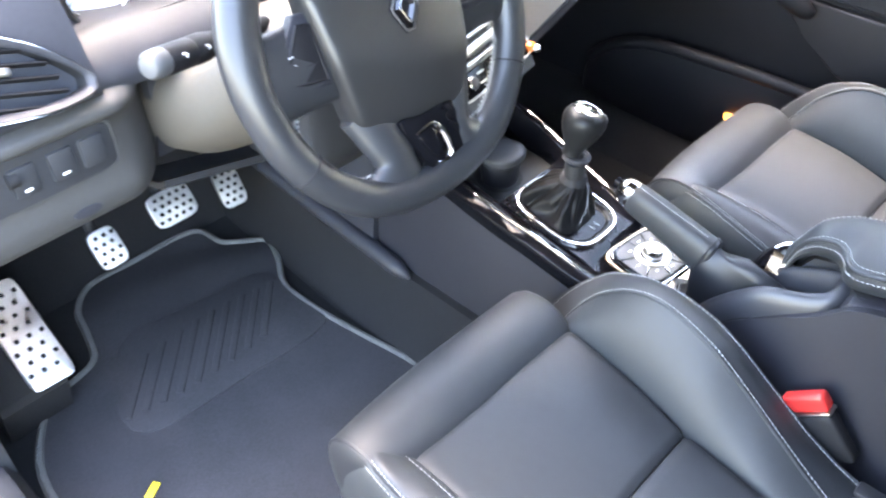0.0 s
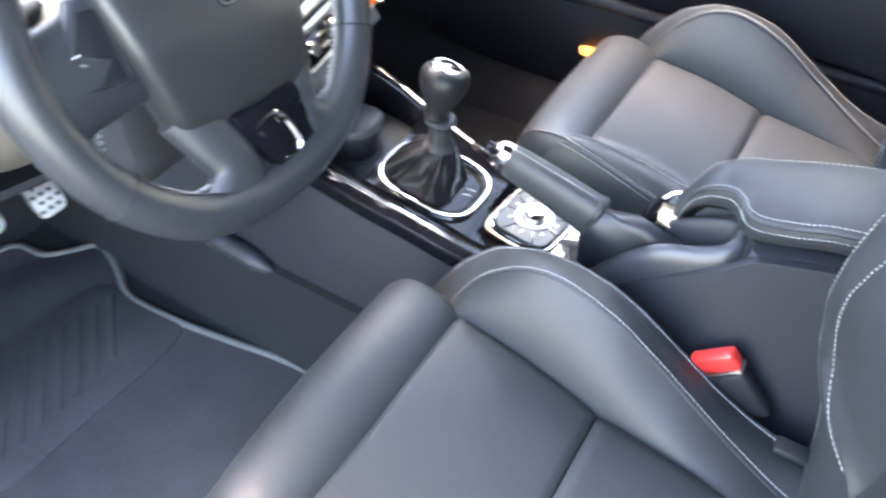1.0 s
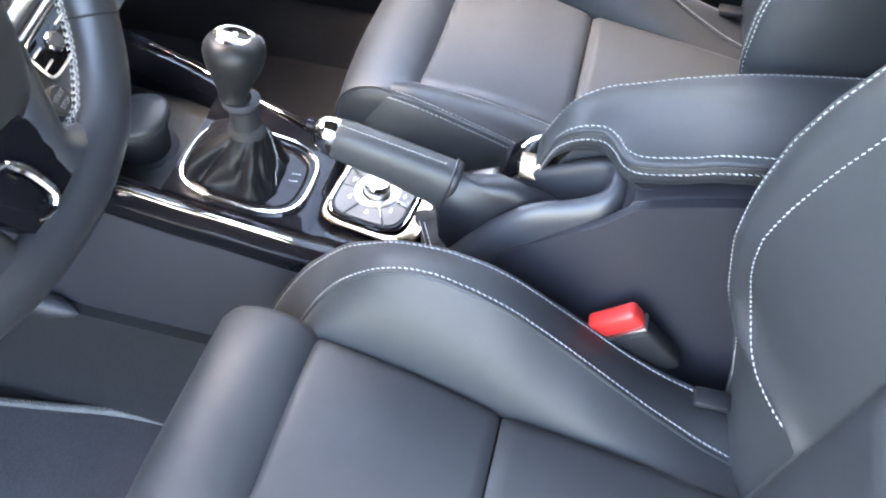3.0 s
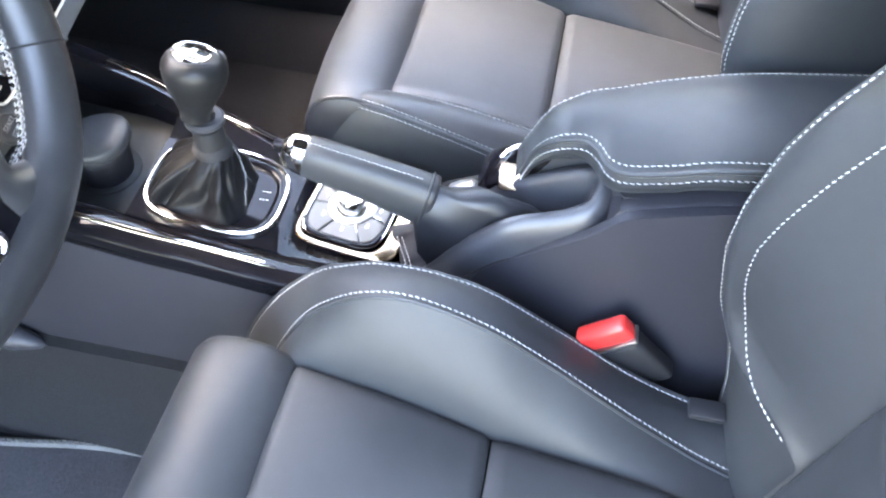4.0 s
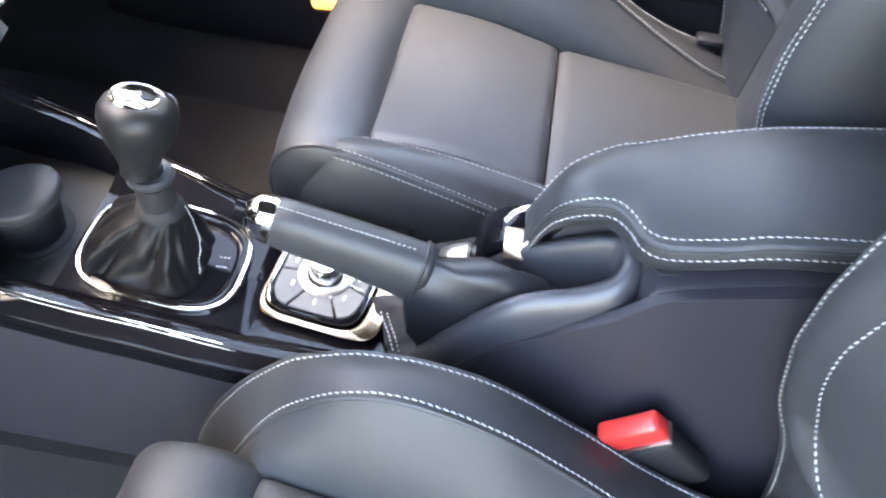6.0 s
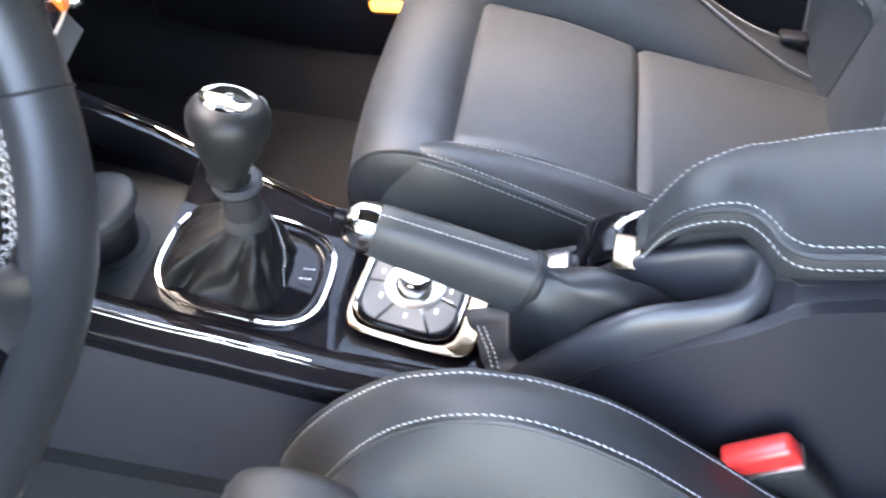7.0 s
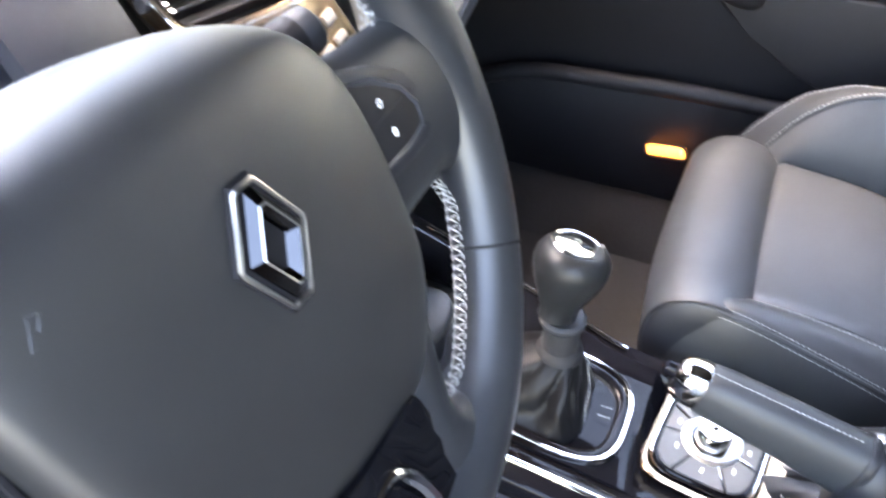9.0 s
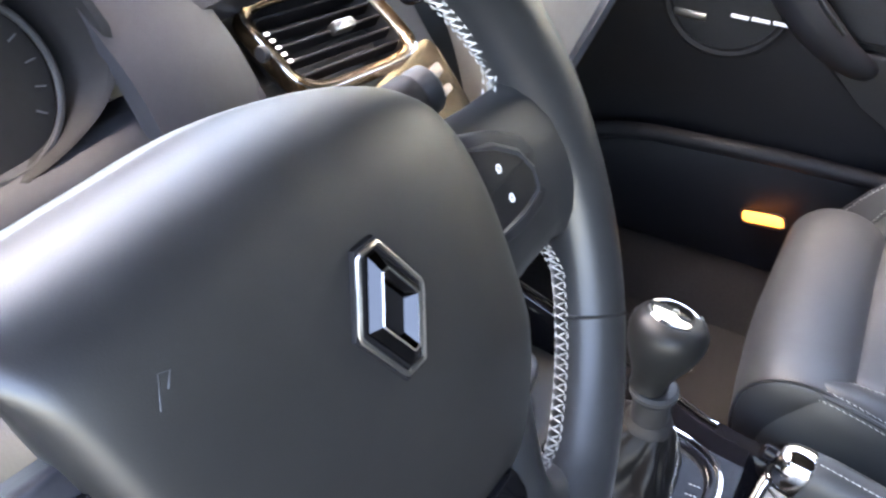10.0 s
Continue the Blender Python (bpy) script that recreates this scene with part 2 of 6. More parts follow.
def stitches(pts, up, step=0.0062, share=0.66, r=0.00085, slant=0.0, bm=None):
    """Single stitches laid along a line on a surface whose normal is up(i) or one vector."""
    bm = bm or bmesh.new()
    pts = [Vector(p) for p in pts]
    lens = [0.0]
    for a, b in zip(pts, pts[1:]):
        lens.append(lens[-1] + (b - a).length)

    def at(s):
        i = min(max(int(np.searchsorted(lens, s)) - 1, 0), len(pts) - 2)
        k = (s - lens[i]) / max(lens[i + 1] - lens[i], 1e-9)
        return pts[i].lerp(pts[i + 1], k), i
    s = 0.0
    while s + step < lens[-1]:
        (a, i), (b, _) = at(s), at(s + step * share)
        d = (b - a).normalized()
        nrm = Vector(up(i) if callable(up) else up)
        side = d.cross(nrm).normalized()
        nrm = side.cross(d)
        b, a = b + side * slant, a - side * slant
        d = (b - a).normalized()
        side = d.cross(nrm).normalized()
        mid = (a + b) / 2
        base = [bm.verts.new(p) for p in (a + side * r * 0.5, a - side * r * 0.5, mid - side * r - nrm * r * 0.2, b - side * r * 0.5, b + side * r * 0.5, mid + side * r - nrm * r * 0.2)]
        crest = [bm.verts.new(p + nrm * r * 1.1) for p in (a.lerp(b, 0.2), b.lerp(a, 0.2))]
        for tri in ((base[0], base[1], crest[0]), (base[1], base[2], crest[0]), (base[2], crest[1], crest[0]), (base[2], base[3], crest[1]), (base[3], base[4], crest[1]),
                    (base[4], base[5], crest[1]), (base[5], crest[0], crest[1]), (base[5], base[0], crest[0])):
            bm.faces.new(tri)
        s += step
    return bm


def steps(a, b, n):
    return [a + (b - a) * i / n for i in range(n + 1)]


# ---- the setting: floor, tunnel, shell, outside ----
def floor_height(x, y):
    z = -0.014
    if y > 0.78:
        z += (y - 0.78) * 0.9
    return z


solo("floor", sheet(lambda x, y: (x, y, floor_height(x, y)), steps(-0.9, 0.82, 40), steps(-1.6, 1.0, 60), (0, 0, -0.03)), CARPET,
     "dark grey carpet on the car's floor", "carpet", "structure")


def tunnel_half(y, side):
    return (0.262 if side < 0 else 0.2) - 0.05 * max(0.0, y - 0.2)


tun = []
for y in steps(-1.5, 0.98, 30):
    l, r = tunnel_half(y, -1), tunnel_half(y, 1)
    h = 0.1 + 0.12 * max(0.0, min(1.0, (y - 0.25) / 0.5))
    tun.append([(-l, y, -0.02), (-l + 0.012, y, 0.012), (-0.19, y, h * 0.75), (-0.165, y, h), (0, y, h + 0.02), (0.14, y, h), (0.165, y, h * 0.7), (r - 0.01, y, 0.012), (r, y, -0.02)])
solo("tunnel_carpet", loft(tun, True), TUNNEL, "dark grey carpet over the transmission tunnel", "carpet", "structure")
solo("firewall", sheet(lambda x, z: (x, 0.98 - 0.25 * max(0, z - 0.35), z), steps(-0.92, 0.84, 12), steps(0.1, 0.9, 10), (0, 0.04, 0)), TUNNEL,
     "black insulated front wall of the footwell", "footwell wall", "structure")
solo("kick_wall", sheet(lambda y, z: (-0.885 + 0.08 * max(0, y - 0.55), y, z), steps(0.40, 1.0, 10), steps(-0.02, 0.62, 6), (-0.03, 0, 0)), HARD,
     "dark plastic side lining of the driver's footwell", "footwell wall", "structure")
sill = [[(-0.89, y, -0.02), (-0.885, y, 0.06), (-0.9, y, 0.1), (-0.95, y, 0.12), (-1.02, y, 0.11), (-1.04, y, 0.02), (-1.04, y, -0.15), (-0.9, y, -0.15)] for y in steps(-0.95, 0.7, 12)]
solo("door_sill", loft(sill), HARD, "dark plastic sill under the open driver's door", "door sill", "structure")
solo("door_sill_passenger", loft([[(0.585, y, -0.02), (0.6, y, 0.0), (0.625, y, 0.03), (0.66, y, 0.05), (0.74, y, 0.06), (0.82, y, 0.05), (0.82, y, -0.15), (0.6, y, -0.15)] for y in steps(-0.95, 0.86, 12)]), CARPET, "dark carpeted sill under the passenger door", "door sill", "structure")
solo("rear_wall", sheet(lambda x, z: (x, -1.55 - 0.2 * z, z), steps(-0.85, 0.85, 6), steps(-0.02, 1.16, 8), (0, -0.05, 0)), LEATHER_DARK,
     "dark rear seat wall closing the cabin", "rear wall", "structure")
def roof_z(x, y):
    return 1.29 - 0.12 * (x / 0.66) ** 2 - 0.05 * max(0.0, y + 0.3) ** 2 - 0.1 * max(0.0, -1.0 - y)


# Unseen roof, added and kept dark so deck and cushions reflect little sky.
for side in (-1, 1):
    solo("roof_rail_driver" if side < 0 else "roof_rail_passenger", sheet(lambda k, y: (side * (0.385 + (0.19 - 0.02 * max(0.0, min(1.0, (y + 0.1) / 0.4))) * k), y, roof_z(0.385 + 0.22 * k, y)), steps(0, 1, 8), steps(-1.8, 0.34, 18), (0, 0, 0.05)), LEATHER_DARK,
         "unseen dark cloth-lined roof rail over the door, added to block light", "roof rail", "structure")
    solo("rear_side_driver" if side < 0 else "rear_side_passenger", sheet(lambda y, z: (side * (0.82 - 0.25 * max(0.0, z - 0.6)), y, z), steps(-1.7, -0.8, 8), steps(-0.02, 1.2, 10), (side * 0.08, 0, 0)), LEATHER_DARK,
         "dark lined body side behind the door", "side wall", "structure")
solo("windscreen_header", sheet(lambda x, y: (x, y, roof_z(x, y)), steps(-0.381, 0.381, 12), steps(0.02, 0.34, 6), (0, 0, 0.05)), LEATHER_DARK, "unseen dark padded header over the windscreen, added to block light", "roof header", "structure")
solo("roof_rear", sheet(lambda x, y: (x, y, roof_z(x, y)), steps(-0.381, 0.381, 12), steps(-1.8, -1.0, 5), (0, 0, 0.05)), LEATHER_DARK, "unseen dark cloth-lined rear part of the roof, added to block light", "roof", "structure")
solo("roof_middle", sheet(lambda x, y: (x, y, roof_z(x, y)), steps(-0.381, 0.381, 12), steps(-0.998, 0.018, 12), (0, 0, 0.05)), LINER, "unseen grey cloth-lined middle of the roof, added to block light", "roof", "structure")


def pillar(name, pts, r, label):
    solo(name, tube(smooth_line(pts, 6), r, 10), LEATHER_DARK, label, "pillar", "structure")


pillar("pillar_front_passenger", [(0.56, 0.3, 1.15), (0.7, 0.62, 0.97), (0.78, 0.95, 0.78)], 0.035, "slim windscreen pillar with dark trim")
pillar("pillar_front_driver", [(-0.56, 0.3, 1.15), (-0.73, 0.62, 0.97), (-0.86, 0.95, 0.78)], 0.035, "slim windscreen pillar with dark trim")
screen = solo("windscreen", sheet(lambda x, k: (x * (0.56 + 0.2 * k), 0.345 + 0.615 * k - 0.03 * x * x, 1.16 - 0.38 * k + 0.04 * (1 - x * x)), steps(-1, 1, 12), steps(0, 1, 8), (0, 0.004, 0.004)), GLASS,
              "clear raked windscreen", "windscreen", "structure")
screen.visible_shadow = False
solo("bonnet", sheet(lambda x, y: (x, y, 0.74 - 0.18 * (y - 1.0) ** 1.5 - 0.06 * (x / 0.8) ** 2), steps(-0.85, 0.8, 12), steps(1.0, 2.1, 12), (0, 0, -0.04)), BODY,
     "pale painted bonnet in front of the windscreen", "bonnet", "structure")
solo("ground", sheet(lambda x, y: (x, y, -0.36), steps(-400, 400, 8), steps(-400, 400, 8), (0, 0, -0.2)), ASPHALT, "grey paved ground round the car", "ground", "structure")
# Unseen building, added to block low sky and bounce warm light into the cabin.
house = thing("building", (8, 0, -0.36), "unseen plain beige rendered building, added to warm the side light", "building", kind="structure")
part("wall", box((2, 30, 5.0), pose(8, 0, 2.14), 0.05), RENDER, house)
part("roof", box((2.6, 30.6, 0.3), pose(8, 0, 4.75), 0.05), ASPHALT, house)


# ---- passenger door ----
def door_x(y, z):
    x = 0.70 + 0.05 * max(0.0, min(1.0, (0.42 - z) / 0.3)) + 0.02 * y
    return x


door = thing("passenger_door", (0.74, 0.0, 0.05), "closed passenger door with a black moulded plastic lining", "car door")
part("lining", sheet(lambda y, z: (door_x(y, z) + 0.012 * math.sin(6 * z), y, z), steps(-0.8, 0.82, 30), steps(0.03, 0.72, 24), (0.09, 0, 0)), DOOR, door)
pocket = []
for y in smooth_line([(-0.8, 0, 0), (-0.5, 0, 0), (-0.2, 0, 0), (0.1, 0, 0), (0.3, 0, 0), (0.42, 0, 0), (0.47, 0, 0)], 4):
    y = y.x
    k = max(0.0, 1 - max(0.0, (y - 0.2) / 0.27) ** 2) ** 0.5
    top, dx = 0.10 + 0.19 * k - 0.05 * max(0, y), 0.05 * k
    x0 = 0.735
    pocket.append([(x0, y, 0.05), (x0 - dx * 0.75, y, 0.055), (x0 - dx * 0.95, y, 0.10), (x0 - dx, y, top * 0.62), (x0 - dx * 0.95, y, top - 0.02), (x0 - dx * 0.8, y, top - 0.004),
                   (x0 - dx * 0.6, y, top), (x0 - dx * 0.4, y, top - 0.006), (x0, y, top - 0.02)])
part("door_pocket", loft(pocket), DOOR, door, "long moulded door pocket with a soft rounded lip")
lipline = [(0.735 - 0.044 * (max(0.0, 1 - max(0.0, (y - 0.2) / 0.27) ** 2) ** 0.5), y, 0.096 + 0.19 * (max(0.0, 1 - max(0.0, (y - 0.2) / 0.27) ** 2) ** 0.5) - 0.05 * max(0, y)) for y in steps(-0.8, 0.44, 40)]
part("pocket_lip", tube(lipline, 0.015, 12), DOOR, door, "slightly shiny rounded lip")
lampm = pose(0.667, 0.004, 0.181, -20, 0, -24)
part("lamp_lens", box((0.018, 0.08, 0.021), lampm, 0.0085, 4), LAMP, door, "small glowing amber courtesy lamp")
part("lamp_bezel", tube(smooth_line([lampm @ Vector((-0.003, a, b)) for a, b in oval(0.043, 0.0135, 16, 4)], 2, True), 0.0022, 6, True), HARD, door)
spk = pose(0.705, 0.14, 0.53, 0, -90, 0)
part("loudspeaker_ring", tube([spk @ Vector((0.095 * math.cos(a), 0.095 * math.sin(a), 0)) for a in steps(0, 2 * math.pi, 48)[:-1]], 0.009, 8, True), DOOR, door, "black ring round the loudspeaker")
part("loudspeaker_grille", dome(oval(0.088, 0.088, 40), [(1, 0), (0.98, 0.006), (0.6, 0.01), (0.1, 0.012)], spk), RUBBER, door, "black cloth loudspeaker grille")
part("maker_plate", box((0.004, 0.05, 0.011), pose(0.69, 0.19, 0.494, 2), 0.001), SATIN, door, "small silver maker's plate")
for i in range(3):
    part("print_bar", box((0.003, 0.026, 0.005), pose(0.69, 0.115 - 0.031 * i, 0.503, 2), 0.0005), WHITE, door, "pale printed bar")
pull = smooth_line([(0.66, 0.12, 0.66), (0.656, 0.07, 0.595), (0.652, 0.02, 0.54), (0.654, -0.03, 0.497), (0.664, -0.068, 0.472), (0.674, -0.08, 0.466)], 6)
part("door_pull", tube(pull, [0.034] * 14 + [0.034 - 0.0013 * i for i in range(17)], 12, squash=0.8), DOOR, door, "black door pull")
part("pull_trim", tube(smooth_line([(0.628, 0.06, 0.64), (0.624, 0.0, 0.565), (0.626, -0.036, 0.53)], 6), 0.0035, 8), CHROME, door, "thin chrome strip")


def door_plate(name, pts, depth, mat_, label):
    """A raised panel of the door lining from its outline in y and z."""
    b = prism(pts, depth, None, 0.006, 3)
    for v in b.verts:
        v.co = Vector((0.706 + 0.02 * v.co.x - v.co.z, v.co.x, v.co.y))
    part(name, b, mat_, door, label)


door_plate("armrest_panel", [(-0.02, 0.455), (-0.08, 0.405), (-0.155, 0.353), (-0.26, 0.315), (-0.7, 0.30), (-0.7, 0.485), (-0.06, 0.485)], 0.02, DOOR, "black moulded armrest panel")
door_plate("upper_panel", [(-0.05, 0.497), (-0.7, 0.497), (-0.7, 0.70), (0.1, 0.70), (0.02, 0.57)], 0.018, CARBON, "dark woven-pattern trim panel")
side_window = solo("window_passenger", sheet(lambda y, z: (0.78 - 0.3 * max(0, z - 0.72), y, z), steps(-0.8, 0.6, 6), steps(0.72, 1.12, 4), (0.004, 0, 0)), GLASS, "clear side window of the passenger door", "window", "structure")
side_window.visible_shadow = False


# ---- floor mat, pedals ----
mat = thing("floor_mat", (-0.5, 0.4, -0.014), "dark grey carpet floor mat with a stitched grey binding", "floor mat")
outline = [(-0.83, 0.05), (-0.865, 0.25), (-0.858, 0.42), (-0.80, 0.53), (-0.745, 0.565), (-0.672, 0.590), (-0.645, 0.66), (-0.625, 0.735), (-0.57, 0.785), (-0.47, 0.785), (-0.36, 0.785), (-0.31, 0.765),
           (-0.298, 0.70), (-0.262, 0.665), (-0.226, 0.63), (-0.245, 0.565), (-0.286, 0.49), (-0.285, 0.38), (-0.27, 0.27), (-0.25, 0.14), (-0.25, 0.0), (-0.27, -0.1), (-0.55, -0.12), (-0.8, -0.08)]
ring = smooth_line([(x, y, 0) for x, y in outline], 5, True)
part("mat_body", prism([(p.x, p.y) for p in ring], 0.013, pose(0, 0, -0.013), 0.002), MAT, mat)
part("binding", tube([(p.x, p.y, -0.002) for p in ring], 0.0085, 8, True, squash=0.8), PIPING, mat, "grey stitched edge binding")
part("binding_stitching", stitches([(p.x, p.y, 0.0055) for p in ring] + [(ring[0].x, ring[0].y, 0.0055)], (0, 0, 1), 0.0085, 0.6, 0.0018, 0.003), PIPING, mat)
pad = [(-0.69, 0.37), (-0.5, 0.345), (-0.30, 0.345), (-0.285, 0.45), (-0.30, 0.555), (-0.45, 0.58), (-0.59, 0.6), (-0.685, 0.49)]
heel = part("heel_pad", prism([(p.x, p.y) for p in smooth_line([(x, y, 0) for x, y in pad], 4, True)], 0.0035, pose(0, 0, 0), 0.003), MAT, mat, "pressed heel pad with slanted grooves")
for i in range(9):
    x = -0.645 + 0.036 * i
    part("pad_rib", box((0.014, 0.14 + 0.05 * math.sin(math.pi * (i + 1) / 10), 0.006), pose(x, 0.475 - 0.002 * i, 0.0035, 0, 0, -43), 0.0028, 2), MAT, heel)
tag = solo("yellow_tag", box((0.03, 0.014, 0.004), pose(-0.745, 0.262, 0.003, 0, 0, 30), 0.0015), YELLOW, "small yellow plastic tag lying on the mat", "tag")


def pedal(name, quad, label, arm_top, rows, cols, power=4.5, dot=0.4):
    """A metal pad over a rubber back, with rubber studs through it, on a bent arm."""
    q = [Vector(p) for p in quad]
    c = sum(q, Vector()) / 4
    ux, uy = (q[1] - q[0] + q[2] - q[3]) / 2, (q[0] - q[3] + q[1] - q[2]) / 2
    w, h = ux.length, uy.length
    ux.normalize()
    uy = (uy - ux * uy.dot(ux)).normalized()
    nz = ux.cross(uy)
    if nz.y > 0:
        nz = -nz
    m = Matrix((( ux.x, uy.x, nz.x, c.x), (ux.y, uy.y, nz.y, c.y), (ux.z, uy.z, nz.z, c.z), (0, 0, 0, 1)))
    root = thing(name, c, label, "pedal", "pedals")
    shape = oval(w / 2, h / 2, 40, power)
    part("rubber_back", dome(oval(w / 2 * 0.96, h / 2 * 0.96, 40, power), [(1, -0.014), (1, 0)], m), RUBBER, root)
    pad_ = part("pad", dome(shape, [(1, 0), (1, 0.003), (0.95, 0.0055), (0.3, 0.0065)], m), BRUSHED, root, "brushed metal pad")
    for i in range(rows):
        for j in range(cols):
            x = ((j + 0.5 + 0.25 * (1 if i % 2 else -1)) / cols - 0.5) * w * 0.86
            y = ((i + 0.5) / rows - 0.5) * h * 0.84
            part("stud", box((w / cols * dot, h / rows * dot, 0.004), m @ pose(x, y, 0.0065, 0, 0, 8), 0.0012, 1), RUBBER, pad_)
    if arm_top:
        part("arm", tube(smooth_line([c - nz * 0.012, c - nz * 0.05 + Vector((0, 0.01, 0.05)), Vector(arm_top)], 5), 0.011, 10), RUBBER, root)
    return root


pedal("clutch_pedal", [(-0.611, 0.580, 0.283), (-0.558, 0.580, 0.282), (-0.557, 0.538, 0.226), (-0.608, 0.538, 0.224)], "brushed metal clutch pedal with black rubber studs", (-0.57, 0.7, 0.5), 4, 3)
pedal("brake_pedal", [(-0.474, 0.626, 0.259), (-0.384, 0.626, 0.259), (-0.384, 0.586, 0.205), (-0.474, 0.586, 0.205)], "wide brushed metal brake pedal with black rubber studs", (-0.42, 0.74, 0.5), 4, 5)
pedal("accelerator_pedal", [(-0.318, 0.657, 0.225), (-0.262, 0.652, 0.22), (-0.264, 0.606, 0.155), (-0.32, 0.604, 0.153)], "tall brushed metal accelerator pedal with black rubber studs", (-0.28, 0.76, 0.46), 5, 3)
rest = pedal("foot_rest", [(-0.79, 0.675, 0.206), (-0.713, 0.670, 0.204), (-0.733, 0.472, 0.122), (-0.808, 0.472, 0.122)], "long brushed metal foot rest plate with rubber studs", None, 8, 3, 9, 0.3)
part("block", loft([[(x, 0.53, -0.01), (x, 0.484, 0.1), (x, 0.49, 0.115), (x, 0.67, 0.19), (x, 0.76, 0.235), (x, 0.8, -0.01)] for x in (-0.86, -0.85, -0.752, -0.745)]), CARPET, rest, "carpet-covered block")


# ---- seats ----
INS_W = curve_of([(-0.72, 0.093), (-0.62, 0.10), (-0.385, 0.118), (-0.17, 0.148), (-0.04, 0.155)])
INS_Z = curve_of([(-0.72, 0.268), (-0.62, 0.272), (-0.5, 0.285), (-0.385, 0.298), (-0.28, 0.312), (-0.17, 0.318), (-0.1, 0.31), (-0.04, 0.2)])
R_IN_U = curve_of([(-0.72, 0.128), (-0.69, 0.135), (-0.53, 0.16), (-0.43, 0.175), (-0.26, 0.183), (-0.1, 0.19), (-0.04, 0.192)])
R_IN_Z = curve_of([(-0.72, 0.24), (-0.69, 0.246), (-0.6, 0.272), (-0.53, 0.306), (-0.43, 0.363), (-0.375, 0.399), (-0.33, 0.417), (-0.29, 0.426), (-0.26, 0.423), (-0.225, 0.407), (-0.185, 0.37), (-0.155, 0.322), (-0.13, 0.265), (-0.10, 0.19), (-0.05, 0.1)])
R_OUT_Z = curve_of([(-0.72, 0.255), (-0.63, 0.275), (-0.55, 0.288), (-0.5, 0.306), (-0.453, 0.331), (-0.42, 0.352), (-0.38, 0.379), (-0.344, 0.397), (-0.29, 0.408), (-0.236, 0.405), (-0.178, 0.379), (-0.128, 0.323), (-0.09, 0.26), (-0.06, 0.19), (-0.045, 0.1)])
R_OUT_U = curve_of([(-0.72, 0.19), (-0.6, 0.212), (-0.45, 0.233), (-0.1, 0.233)])
L_OUT_Z = curve_of([(-0.72, 0.225), (-0.5, 0.258), (-0.42, 0.281), (-0.347, 0.306), (-0.282, 0.329), (-0.219, 0.349), (-0.176, 0.362), (-0.15, 0.364), (-0.13, 0.36)])
L_IN_Z = curve_of([(-0.72, 0.25), (-0.5, 0.281), (-0.416, 0.301), (-0.343, 0.32), (-0.277, 0.334), (-0.22, 0.342), (-0.17, 0.343), (-0.12, 0.335)])


def right_bolster_inner(y, k):
    """The tall side panel, from the seat panel (k 0) up to the inner stitching (k 1)."""
    a, b = Vector((INS_W(y) + 0.002, y, INS_Z(y) - 0.012)), Vector((R_IN_U(y), y, R_IN_Z(y)))
    p = a.lerp(b, k)
    p.x -= 0.012 * math.sin(math.pi * k) * min(1.0, (b - a).length / 0.08)
    return p


def right_bolster_top(y, k):
    a, b = Vector((R_IN_U(y), y, R_IN_Z(y))), Vector((R_OUT_U(y), y, R_OUT_Z(y)))
    p = a.lerp(b, k)
    p.z += 0.006 * math.sin(math.pi * min(1, max(0, k)))
    return p


def back_frame(u, w, f):
    """Places on the backrest: across, up along it, out of its face."""
    a = radians(5.5)
    return Vector((u, -0.643 - w * math.sin(a) + f * math.cos(a), 0.245 + w * math.cos(a) + f * math.sin(a)))


def through_points(table):
    xs, ys = zip(*table)

    def f(x):
        return float(sum(np.interp(x + d, xs, ys) for d in (-0.005, 0.0, 0.005)) / 3)
    return f


B_IN_F = through_points([(-0.02, -0.004), (0.15, -0.004), (0.158, 0.018), (0.162, 0.036), (0.175, 0.05), (0.2, 0.061), (0.245, 0.081), (0.27, 0.089), (0.3, 0.094), (0.343, 0.09), (0.396, 0.08), (0.44, 0.07), (0.55, 0.05), (0.62, 0.04)])
B_IN_U = through_points([(-0.02, 0.1), (0.15, 0.1), (0.158, 0.12), (0.162, 0.143), (0.175, 0.175), (0.2, 0.198), (0.245, 0.203), (0.3, 0.203), (0.343, 0.2), (0.396, 0.195), (0.44, 0.188), (0.55, 0.18), (0.62, 0.175)])
B_OUT_F = through_points([(-0.02, 0.005), (0.06, 0.025), (0.123, 0.048), (0.19, 0.083), (0.262, 0.106), (0.32, 0.112), (0.383, 0.109), (0.426, 0.098), (0.468, 0.081), (0.62, 0.045)])


